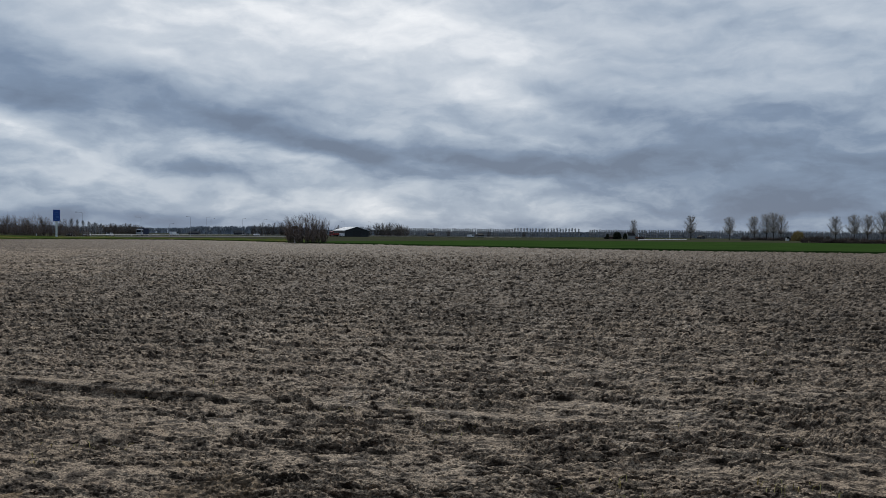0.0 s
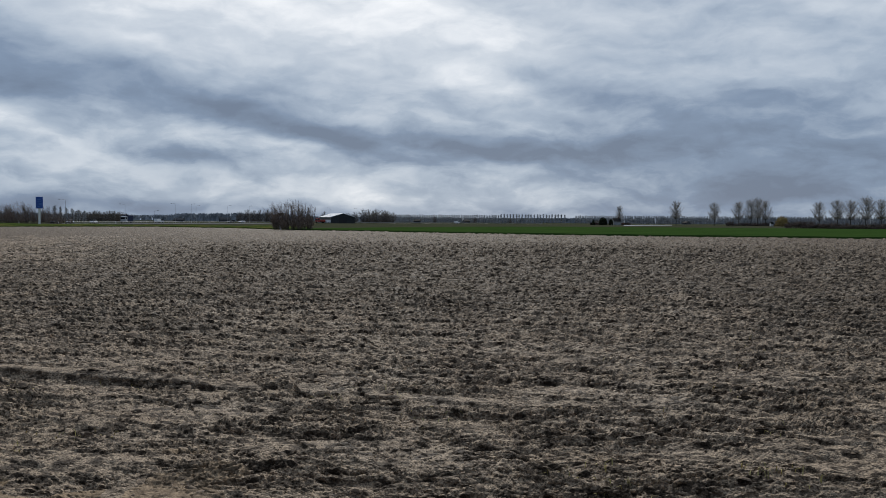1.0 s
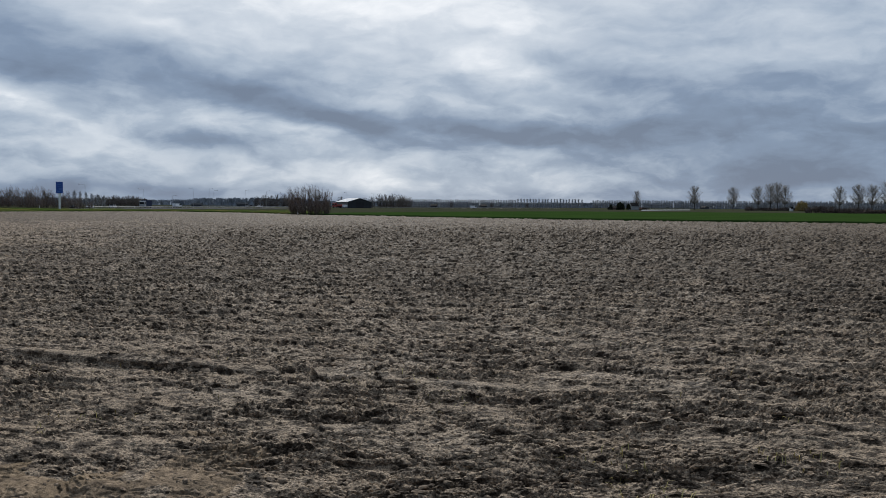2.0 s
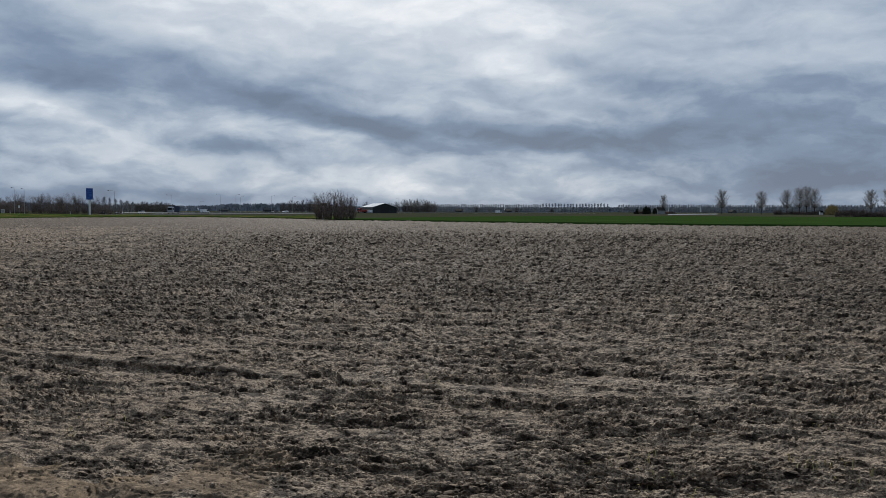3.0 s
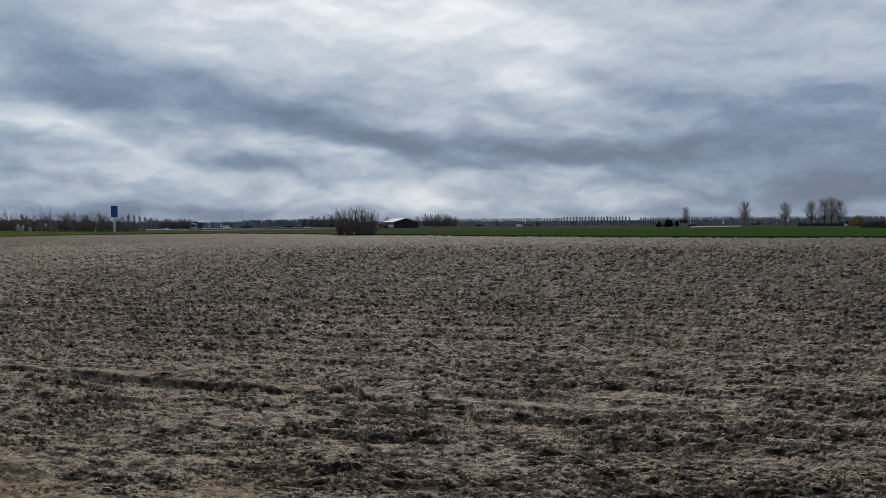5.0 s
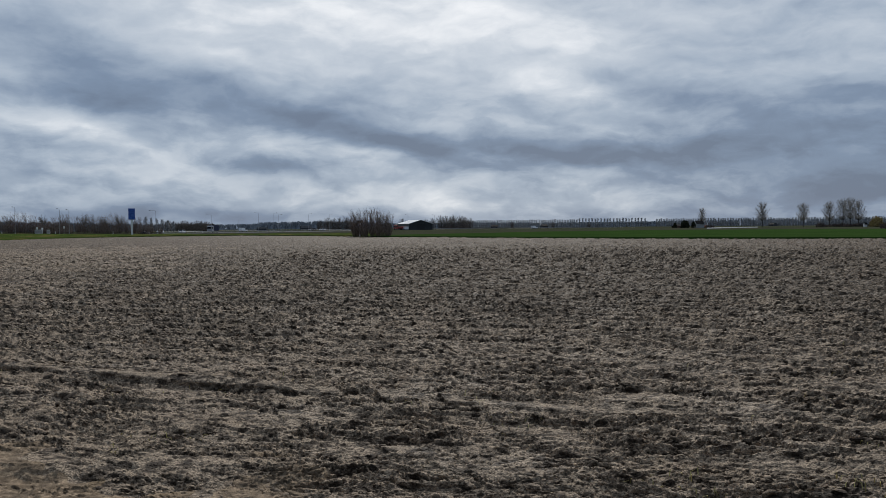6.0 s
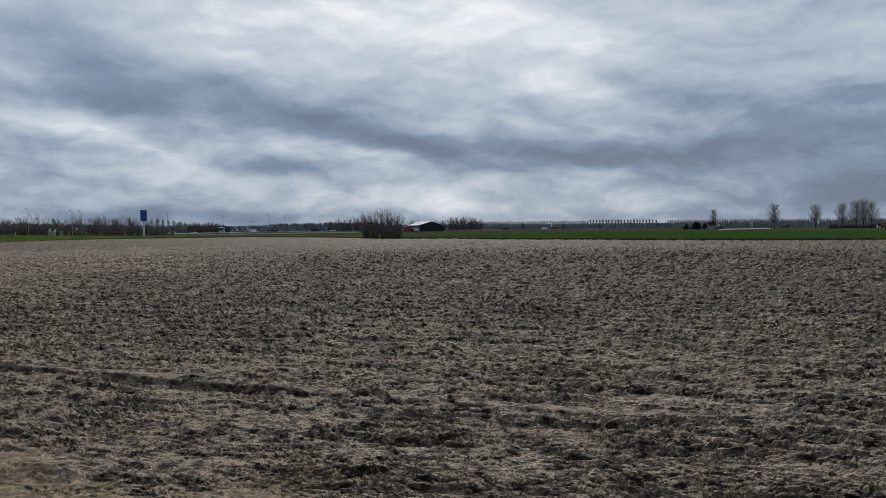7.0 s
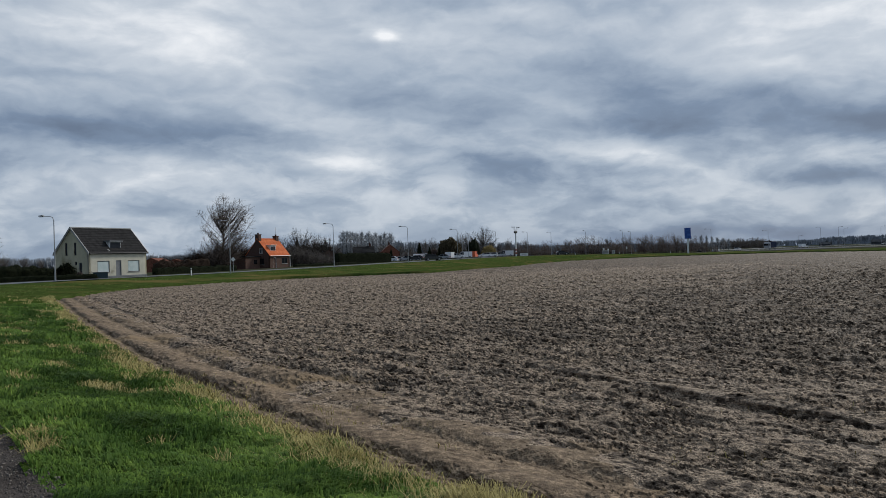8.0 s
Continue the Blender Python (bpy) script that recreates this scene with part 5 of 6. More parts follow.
shed = plain_house(-61.2, 168, 0.45, 135, 7.5, 5, 1.7, 2.9, "brick_red", "tile_faded", "low red brick outbuilding with a faded red roof", False)
plain_house(-59.9, 172, 0.45, 140, 4.5, 4, 1.6, 2.6, "brick_red", "tile_faded", "small brick shed with a faded red roof", False)
plain_house(-49.4, 230, 0.75, 138, 13, 7, 2.4, 4.0, "brick", "tile_dark", "low brick bungalow with a grey roof")
plain_house(-48.5, 236, 0.75, 50, 6, 8, 2.6, 4.8, "brick", "tile_dark", "brick house with a dark gabled roof")
plain_house(-45.3, 262, 0.8, 140, 7, 6, 3.0, 5.4, "brick_red", "tile_faded", "brick house with a red-brown roof")
plain_house(-52.0, 196, 0.6, 130, 6, 4, 1.5, 2.3, "brick_red", "tile_faded", "low garden shed with a faded red roof", False)
plain_house(-50.6, 215, 0.7, 130, 3, 3, 1.5, 2.3, "render", "tile_dark", "small white garden house", False)

spire = thing("church_tower", back_at(-52.42, 620), 0, "distant church tower with a slender dark spire", "church")
part("tower", boxed((-2.2, 2.2, -2.2, 2.2, -1, 11.5)), M["brick"], spire)
bm = bmesh.new()
rod(bm, (0, 0, 11.5), (0, 0, 18.6), 2.4, 0.08, 8)
part("spire", bm, M["tile_dark"], spire)

# ---- trees behind the houses ----
big = oval_tree(22, 13.4, 0.10, 5.3, 0.28, 110, 34, 0.020, (0.3, 0.2), 0.05, 1.2, 0.85, (0.25, 0.38, 0), 0.55, 1.3)
bare_tree("tree", back_at(-57.45, 152), big, "large bare tree with wind-swept drooping branches", turn=0, mat="twig_brown")
wide = oval_tree(12, 9.0, 0.10, 3.8, 0.20, 54, 24, 0.024, (-0.1, 0), 0.0, 1.1, 0.8, (0, 0, 0), 0.45, 1.4)
tall = oval_tree(13, 15.0, 0.10, 2.6, 0.26, 44, 16, 0.052, (-0.1, 0), 0.0, 1.5, 1.8)
scrub = shrub_meshes(14, 10, 5, 5.5, 120, (2, 2), (-0.5, 0, 0), 1.2)
wide_a = bare_tree("tree", back_at(-50.9, 250), wide, "bare rounded tree behind the gardens", group="bare trees behind the houses", scale=1.0)
for az, d, s in ((-52.2, 255, 0.75), (-51.5, 262, 0.9), (-50.2, 270, 0.85), (-49.6, 290, 0.8), (-53.3, 240, 0.7), (-45.2, 300, 0.8), (-44.6, 310, 0.7), (-46.6, 320, 0.85),
                 (-62.0, 205, 0.55), (-71.7, 140, 0.8), (-69.5, 320, 0.7), (-70.6, 300, 0.75), (-68.6, 330, 0.6), (-58.8, 230, 0.6), (-56.0, 225, 0.75)):
    again(wide_a, back_at(az, d), az * 37 % 360, s, s)
tall_a = bare_tree("poplar", back_at(-49.3, 400), tall, "bare poplar in a row behind the village", group="poplars behind the village", mat="twig_hazed")
for i in range(13):
    az = -49.0 + 0.26 * i
    again(tall_a, back_at(az, 400 + 6 * (i % 3)), i * 71, 0.98 + 0.06 * math.sin(i * 2.1), 1.0 - 0.012 * i + 0.05 * math.sin(i * 3.3))
scrub_a = shrub("thicket", back_at(-58.4, 158), scrub, "dark brown bare scrub beside the brick house", group="bare thickets", turn=58, mat="hedge_brown")
scrub_a.scale = (0.8, 0.8, 0.6)
scrub_b = shrub("thicket", back_at(-51.8, 200), scrub, "brown bare scrub behind the gardens", group="bare thickets", turn=52, mat="twig")
scrub_b.scale = (0.9, 0.9, 0.55)
for az, d, sx, sz in ((-56.6, 166, 0.9, 0.75), (-55.4, 172, 0.8, 0.6), (-54.5, 178, 0.9, 0.65), (-52.6, 190, 1.0, 0.7), (-51.2, 206, 1.0, 0.55), (-50.2, 255, 1.0, 0.6),
                      (-60.2, 176, 0.9, 0.5), (-46.0, 285, 1.1, 0.6), (-44.3, 290, 1.0, 0.6), (-69.6, 150, 1.2, 0.30), (-71.0, 146, 1.2, 0.32), (-61.5, 182, 0.9, 0.4)):
    again(scrub_a if az < -53 else scrub_b, back_at(az, d), -az, sx, sz)

con = conifer_meshes(16, 8.6, 4.2)
con_a = bare_tree("conifer", back_at(-43.9, 255), con, "dark pointed conifer by the junction", group="conifers", mat="conifer", scale=0.72)
for az, d, s in ((-43.2, 258, 0.55), (-42.5, 262, 0.5), (-45.9, 238, 0.5)):
    again(con_a, back_at(az, d), 20, s, s)
crown_bush("evergreen_tree", back_at(-41.75, 268), 9.5, 8.0, "olive", "dense olive-brown evergreen tree by the junction", 17, 2600, "tree", 1.2)
crown_bush("evergreen_tree", back_at(-40.1, 285), 5.0, 7.6, "conifer", "tall dark evergreen tree by the junction", 18, 2400, "tree", 1.2)
crown_bush("evergreen_tree", back_at(-42.9, 275), 6.0, 5.0, "twig_brown", "brownish evergreen shrub by the junction", 19, 2000, "tree", 0.6)
grand = oval_tree(20, 10.8, 0.14, 5.2, 0.28, 80, 30, 0.020, (0, 0), 0.0, 1.2, 0.8, (0, 0, 0), 0.4, 1.5)
bare_tree("tree", back_at(-39.35, 292), grand, "spreading bare tree behind the junction")
for az, d, s in ((-52.2, 214, 0.92), (-51.2, 226, 0.84), (-53.5, 205, 0.72), (-50.4, 240, 0.8)):
    bare_tree("tree", back_at(az, d), grand, "round bare dark brown tree behind the gardens", group="round trees behind the gardens", mat="twig_dark", turn=az * 71, scale=s)
crown_bush("willow", back_at(-39.0, 284), 6.5, 4.6, "twig_yellow", "yellow-twigged willow behind the junction", 21, 1800, "tree", 0.4, 0.5)
for az, d, s in ((-37.6, 330, 0.9), (-36.4, 335, 0.85), (-38.3, 330, 0.75), (-43.5, 300, 0.95), (-42.9, 305, 1.0), (-41.0, 300, 1.15), (-40.5, 296, 1.1)):
    again(wide_a, back_at(az, d), az * 51, s * 0.75, s)

# ---- the brown thicket behind the junction ----
hay = upright_bush(22, 13, 6, 7.6, 100, 14, 0.026, -0.8)
hay_low = upright_bush(23, 13, 6, 5.4, 110, 12, 0.026, -0.7)
hay_a = shrub("thicket", back_at(-31.9, 322), hay, "reddish brown wind-combed bare thicket", group="thickets along the motorway", turn=32, mat="twig_bush")
hay_b = shrub("thicket", back_at(-36.6, 318), hay_low, "low reddish brown bare thicket", group="thickets along the motorway", turn=36, mat="twig_bush")
for i in (0, 1, 3, 4, 5, 7, 8):
    az = -30.1 + 0.72 * i
    again(hay_a, back_at(az, 324 + 5 * (i % 2)), -az, 0.8, (0.62, 0.95, 0.72, 1.0, 0.80, 1.04, 0.70, 0.88, 0.60)[i])
for az, s in ((-33.6, 0.75), (-32.6, 0.7), (-30.7, 0.78), (-29.6, 0.72), (-28.3, 0.8), (-27.1, 0.72), (-26.2, 0.78), (-25.3, 0.62)):
    again(wide_a, back_at(az, 345), az * 83 % 360, s, s)
for i in (0, 2, 3, 5, 7, 8):
    az = -37.6 + 0.95 * i
    again(hay_b, back_at(az, 320 + 4 * (i % 2)), -az, 1.0, (0.85, 0.6, 0.8, 1.0, 0.7, 1.0, 0.75, 0.95, 0.7)[i])
for i in range(6):
    az = -24.6 + 0.35 * i
    again(tall_a, back_at(az, 420), i * 50, 0.5, 0.52 - 0.03 * i)

# ---- street lamps, masts, signs ----
for az, h in ((-67.8, 7.5), (-56.94, 7.7), (-49.9, 7.9), (-44.7, 7.9), (-41.2, 7.9), (-38.5, 8.0), (-36.28, 8.0), (-34.64, 8.0), (-32.27, 8.4), (-29.2, 8.0), (-29.75, 8.2)):
    p, turn = on_road(az, -3.4)
    lamp_post((p[0], p[1], p[2] - 0.05), turn + 90, h, 1.5)
for az in (-40.85, -40.45):
    p, turn = on_road(az, 3.6)
    lamp_post((p[0], p[1], p[2] - 0.05), turn - 90, 7.2, 1.4)
for az, h, side in ((-23.95, 8.8, 1), (-17.28, 9.6, 1), (-16.25, 9.8, -1), (-15.94, 9.0, -1), (-13.88, 9.6, -1), (-12.45, 9.6, -1), (-10.7, 8.8, 1), (-20.4, 8.4, 1),
                    (-6.95, 9.6, 1), (-5.08, 9.6, 1), (-2.47, 7.6, 1), (-18.6, 6.0, -1)):
    p, turn = on_road(az, -3.6 if side > 0 else 3.8)
    lamp_post((p[0], p[1], p[2] - 0.05), turn + 90 * side, h, 2.0, "tall grey motorway lamp with one arm")
pylon_sign()
p, turn = on_road(-37.1, -4.5)
junction_mast((p[0], p[1], p[2] - 0.1), 9.6, turn, "white mast with red bands and floodlight arms", True, True)
p, turn = on_road(-10.33, -4.5)
junction_mast((*spot(-10.33, 200), -0.1), 5.3, 10, "white steel mast with a dark box on top", False, False)
for az, off in ((-59.5, -3.5), (-33.0, -3.4), (-26.6, -3.5), (-30.0, 3.4), (-21.0, -3.6), (-18.0, -3.6)):
    p, turn = on_road(az, off)
    marker_post((p[0], p[1], p[2] - 0.06), turn)
p, turn = on_road(-36.55, -4.0)
road_sign((p[0], p[1], p[2] - 0.1), 36, 2.6, 0.9, 0.15, "low white direction board with dark bars", "white", bars=2)
p, turn = on_road(-34.2, 4.2)
road_sign((p[0], p[1], p[2] - 0.1), 34, 1.2, 1.2, 0.4, "pale square roadside board on a post", "concrete", bars=0)
p, turn = on_road(-56.75, -3.8)
road_sign((p[0], p[1], p[2] - 0.1), 57, 0.7, 0.7, 1.7, "small white diamond road sign on a post", "white", True, 0)
for az in (-30.95, -30.4):
    p, turn = on_road(az, -4.0)
    cabinet((p[0], p[1], p[2] - 0.02), 30, 2.3 if az < -30.6 else 1.0, 1.2)
for az, h in ((-31.05, 2.2), (-30.75, 2.0), (-29.5, 2.6)):
    p, turn = on_road(az, -4.6)
    road_sign((p[0], p[1], p[2] - 0.1), 30, 0.5, 0.8, h - 0.8, "small white traffic board on a thin post", "white", bars=0)

# ---- vehicles ----
def drive(kind, az, off, paint, label, flip=0, turn=None):
    p, a = on_road(az, off)
    return vehicle(kind, p, (a if turn is None else turn) + 180 * flip, paint, label)


drive("estate", -43.0, -1.6, "car_dark", "dark grey estate car on the road", 0, 62)
drive("car", -33.9, -1.6, "car_dark", "dark car on the main road", 0, 50)
drive("car", -23.7, 1.5, "car_white", "white car on the motorway", 1)
drive("estate", -22.3, -1.5, "car_white", "white estate car on the motorway")
drive("van", -18.3, -1.5, "car_white", "white delivery van on the motorway")
drive("car", -24.6, 1.5, "car_dark", "dark car on the motorway", 1)
drive("car", -12.95, 1.5, "car_white", "white car near the bush", 1)
drive("estate", -13.65, 1.5, "car_dark", "dark estate car on the road near the bush", 1)
drive("van", -7.0, -1.5, "car_white", "white van in front of the barn")
drive("van", 1.95, -1.5, "car_white", "white van on the far road")
p, a = on_road(-20.3, -1.4)
truck(p, a + 180, "car_silver", "navy", "dark blue box truck with a pale cab", 8.2)
p, a = on_road(-7.55, 1.4)
truck(p, a + 180, "red", "red", "red and white flatbed truck", 8.0, True)

# the busy parking area by the junction
for i, (az, d, kind, paint, turn, label) in enumerate((
        (-46.0, 216, "car", "car_white", 215, "white car parked by the houses"), (-45.4, 226, "car", "car_white", 58, "white car parked by the houses"),
        (-44.9, 226, "car", "car_silver", 232, "silver car parked by the houses"), (-44.2, 224, "car", "car_dark", 225, "dark car parked by the junction"),
        (-43.7, 240, "van", "car_white", 68, "white van parked by the junction"), (-43.3, 236, "car", "red", 232, "red car parked by the junction"),
        (-42.3, 236, "car", "car_silver", 215, "silver car parked by the junction"), (-41.7, 244, "van", "car_white", 112, "white camper van parked by the junction"),
        (-41.2, 245, "car", "car_white", 38, "white car parked by the junction"), (-40.75, 250, "van", "car_white", 232, "white van parked by the junction"),
        (-40.1, 252, "van", "orange", 118, "orange-red van parked by the junction"), (-39.3, 262, "car", "car_white", 232, "white car at the junction"),
        (-38.9, 266, "estate", "car_white", 215, "white estate car at the junction"), (-38.3, 272, "car", "car_silver", 225, "silver car at the junction"),
        (-37.8, 284, "van", "car_white", 215, "white van beyond the junction"), (-44.55, 236, "estate", "car_white", 232, "white estate car by the houses"))):
    vehicle(kind, back_at(az, d - 2), turn, paint, label, "cars parked by the junction")
# ---- bush at the field's edge, barn, farm and far trees ----
bush = upright_bush(5, 10.4, 6, 6.4, 190, 24, 0.018, -0.5)
shrub("bush", (*spot(-9.5, 193), -0.02), bush, "large bare reddish brown bush at the field edge", "bush", turn=9.5, mat="twig_bush")
big_barn()
wide_far = oval_tree(31, 10.0, 0.08, 4.4, 0.20, 60, 18, 0.042, (-0.1, 0), 0.0, 1.3, 0.8, (0, 0, 0), 0.5, 1.3)
wf = bare_tree("tree", ground_at(-4.6, 600), wide_far, "bare tree in the copse behind the barn", group="copse behind the barn")
for az, d, s in ((-4.2, 610, 1.0), (-3.7, 600, 1.02), (-3.3, 615, 0.98), (-2.95, 600, 0.85), (-5.2, 640, 0.85), (-5.7, 650, 0.8), (-6.2, 660, 0.75), (-12.6, 560, 0.85), (-12.2, 570, 0.8), (-11.8, 560, 0.85),
                 (-11.3, 565, 0.9), (-11.0, 570, 0.8), (-13.1, 600, 0.75), (-7.4, 600, 0.8), (-3.1, 590, 0.9), (-2.6, 610, 0.8), (-3.9, 630, 0.95), (0.4, 900, 0.7), (3.2, 900, 0.65), (5.7, 900, 0.6)):
    again(wf, ground_at(az, d), az * 71 % 360, s, s)
plain_house(-14.4, 640, 0.43, 20, 8, 7, 2.0, 3.6, "shed_hazed", "shed_hazed", "distant grey barn with a low roof", False, "barn")
plain_house(-21.0, 720, 0.43, -10, 9, 8, 2.6, 5.6, "brick", "tile_dark", "distant farmhouse with a steep roof")
plain_house(-17.4, 800, 0.43, 10, 9, 8, 1.6, 3.0, "shed_hazed", "shed_hazed", "distant grey farm shed", False, "barn")
for i in range(12):
    again(wf, ground_at(-23.3 + 0.24 * i, 690 + 12 * (i % 3)), i * 67, 1.1, 0.78 + 0.08 * math.sin(i * 1.7))

# the long poplar row on the horizon
far_pop = oval_tree(41, 14.6, 0.0, 2.3, 0.16, 70, 12, 0.075, (0, 0), 0.0, 1.3, 0.7)
fp = bare_tree("poplar", ground_at(-2.9, 1500), far_pop, "slim bare poplar in the long row on the horizon", group="poplar row on the horizon", mat="twig_hazed")
az, i = -2.7, 0
while az < 31:
    tall_bit = 1.12 if 5.0 < az < 9.5 else 1.0
    if not (9.6 < az < 10.1):
        again(fp, ground_at(az, 1500 + 9 * math.sin(i * 1.3)), i * 37, 1.0, tall_bit * (0.93 + 0.1 * hash_grid(np.array([i]), np.array([3]), 5)[0]))
    az += (0.21 if 5 < az < 9.5 else 0.16) * (0.8 + 0.4 * hash_grid(np.array([i]), np.array([7]), 9)[0])
    i += 1

# single poplars on the right
pop1 = oval_tree(51, 17.0, 0.33, 5.5, 0.26, 120, 22, 0.026, (0, 0), 0.0, 1.3, 1.0, (0, 0, 0), 0.8, 1.2)
pop2 = oval_tree(52, 17.0, 0.30, 5.7, 0.26, 110, 22, 0.026, (0, 0), 0.0, 1.3, 0.95, (0, 0, 0), 0.75, 1.3)
P1 = bare_tree("poplar", ground_at(16.97, 600), pop1, "tall bare poplar with an oval crown", group="single poplars", mat="twig_haze_pale")
P2 = bare_tree("poplar", ground_at(20.97, 600), pop2, "tall bare poplar with an open crown", group="single poplars", mat="twig_haze_pale")
for ob, az, d, s, z in ((P1, 19.42, 605, 0.95, 0.95), (P2, 21.72, 590, 1.0, 1.08), (P1, 22.14, 600, 0.95, 1.12), (P2, 22.6, 605, 1.0, 1.05), (P2, 25.8, 600, 1.0, 0.98), (P1, 26.85, 590, 1.1, 1.02),
                        (P2, 27.6, 590, 1.05, 1.02), (P2, 28.45, 560, 1.15, 1.1), (P1, 29.3, 570, 1.1, 1.0), (P2, 30.4, 560, 1.1, 1.05), (P1, 13.19, 640, 0.7, 0.86), (P1, 31.6, 570, 1.0, 1.0)):
    again(ob, ground_at(az, d), az * 97 % 360, s, z)
crown_bush("willow", ground_at(23.6, 520), 8.5, 6.4, "twig_yellow", "yellow-twigged willow among the far trees", 61, 1500, "tree", 0.6, 0.5)
hb = shrub_meshes(62, 13, 5, 4.4, 90, (2, 1), (0, 0, 0), 2.0, 0.3)
H0 = shrub("hedgerow_shrub", ground_at(24.8, 372), hb, "dark brown bare hedgerow shrub", group="hedgerow beyond the wheat", turn=-25, mat="twig_brown")
H0.scale = (1, 1, 0.6)
for i in range(9):
    az = 25.8 + 1.05 * i
    again(H0, ground_at(az, 370 + 3 * (i % 2)), -az, 1.0, 0.40 + 0.10 * math.sin(i * 2.2))
for i in range(8):
    az = 21.2 + 0.5 * i
    again(H0, ground_at(az, 590 + 8 * (i % 2)), -az, 0.8, 0.42 + 0.12 * math.sin(i * 2.9))
again(H0, ground_at(20.45, 500), 0, 0.4, 0.55)

# the farmstead
plain_house(12.85, 560, 0.43, 5, 5, 6, 2.6, 4.6, "concrete", "tile_dark", "small white farmhouse with a dark roof")
plain_house(11.5, 575, 0.43, 0, 4, 5, 1.4, 2.6, "brick", "tile_dark", "low dark farm shed", False)
crown_bush("conifer", ground_at(12.1, 545), 6.4, 5.4, "conifer", "broad dark conifer at the farm", 63, 1600, "tree", 0.3)
crown_bush("conifer", ground_at(11.45, 550), 2.6, 4.2, "conifer", "narrow dark conifer at the farm", 64, 1000, "tree", 0.3)
crown_bush("conifer", ground_at(12.65, 552), 3.6, 4.6, "conifer", "dark conifer beside the farmhouse", 65, 1200, "tree", 0.3)
crown_bush("shrub", ground_at(11.4, 556), 4.0, 2.0, "hedge_brown", "dark brown shrub at the farm", 66, 1000, "shrub", 0.2)
again(H0, ground_at(13.6, 575), 0, 0.6, 0.4)
plain_house(13.35, 575, 0.43, 0, 2.0, 2, 0.9, 1.4, "brick_red", "tile_orange", "small orange-roofed farm shed", False)
plain_house(22.95, 540, 0.43, 0, 1.6, 2, 1.6, 2.6, "white", "tile_dark", "tiny white cottage among the far trees", False)
strip("farm_track", [[(*spot(a, d), float(land(d)) + h) for a, d in zip(np.linspace(13.5, 16.7, 12), np.linspace(o, o + 130, 12))] for o, h in ((430, 0.0), (433, 0.42), (438, 0.45), (441, 0.0))], M["grey"], "pale concrete farm track", "track")
for az, d, w in ((-1.1, 1100, 9), (2.5, 1000, 7), (17.9, 1100, 6)):
    plain_house(az, d, 0.43, az * 7, w, 9, 2.2, 4.2, "cladding", "tile_dark", "far low farm building with a dark roof", False)


# ---- distant woods ----
def far_wood(name, a0, a1, d, tops, depth, seed, label):
    """A belt of trees far off: many crowns of uneven height, several rows deep."""
    rng = np.random.default_rng(seed)
    rows = []
    width = d * 0.0045
    n = int((a1 - a0) * radians(1) * d / width * 4)
    for i in range(n):
        az = rng.uniform(a0, a1)
        dd = d + rng.uniform(0, depth)
        x, y = spot(az, dd)
        top = np.interp(az, [t[0] for t in tops], [t[1] for t in tops])
        h = (EYE - land(dd)) + math.tan(radians(top)) * dd
        h = max(2.0, h * rng.uniform(0.84, 1.03))
        z = float(land(dd)) - 0.3
        for k in range(13):
            b = rng.normal(0, width * 0.22, 2)
            q = b + rng.normal(0, width * 0.42, 2)
            rows.append((x + b[0], y + b[1], z + h * rng.uniform(0, 0.35), x + q[0], y + q[1], z + h * rng.uniform(0.8, 1.0), width * 0.12, width * 0.045))
        rows.append((x, y, z - 0.5, x, y, z + h * 0.62, width * 0.7, width * 0.3))
    ob = part(name, tubes(rows, 3), M["wood_hazed"])
    return tagged(ob, label, "woods", kind="stuff")


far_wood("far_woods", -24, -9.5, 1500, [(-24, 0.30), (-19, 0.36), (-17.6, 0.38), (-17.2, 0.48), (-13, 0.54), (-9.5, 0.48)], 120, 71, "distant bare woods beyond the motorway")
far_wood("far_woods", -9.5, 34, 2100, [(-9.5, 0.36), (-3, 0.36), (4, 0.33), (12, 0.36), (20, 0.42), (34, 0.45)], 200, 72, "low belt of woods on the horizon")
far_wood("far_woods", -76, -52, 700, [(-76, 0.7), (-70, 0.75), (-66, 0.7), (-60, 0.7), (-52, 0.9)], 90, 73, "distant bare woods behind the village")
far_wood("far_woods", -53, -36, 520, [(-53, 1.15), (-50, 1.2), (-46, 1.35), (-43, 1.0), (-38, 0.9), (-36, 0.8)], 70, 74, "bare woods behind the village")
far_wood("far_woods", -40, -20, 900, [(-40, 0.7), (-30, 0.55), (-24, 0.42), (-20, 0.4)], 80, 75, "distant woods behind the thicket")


# ---- guard rails along the motorway ----
def guard_rail(a0, a1, off, label):
    line = Q[:, :2] + off * NRM
    a = np.degrees(np.arctan2(line[:, 0], line[:, 1]))
    use = np.where((a > a0) & (a < a1))[0]
    t = thing("guard_rail", (*line[use[0]], Q[use[0], 2]), 0, label, "guard rail")
    o = np.array([*line[use[0]], Q[use[0], 2]])
    seg, posts = [], bmesh.new()
    for i, j in zip(use[:-1], use[1:]):
        p, q = np.array([*line[i], Q[i, 2]]) - o, np.array([*line[j], Q[j, 2]]) - o
        for z in (0.52, 0.66):
            seg.append((*(p + [0, 0, z]), *(q + [0, 0, z]), 0.10, 0.10))
        rod(posts, p + [0, 0, -0.1], p + [0, 0, 0.66], 0.06, sides=4)
    part("rail", tubes(seg, 6), M["rail"], t)
    tagged(part("posts", posts, M["rail"], t), kind="stuff")


guard_rail(-23.5, -8.5, -3.3, "galvanised steel guard rail beside the motorway")
guard_rail(-8.5, 8, 3.3, "galvanised steel guard rail beside the far road")

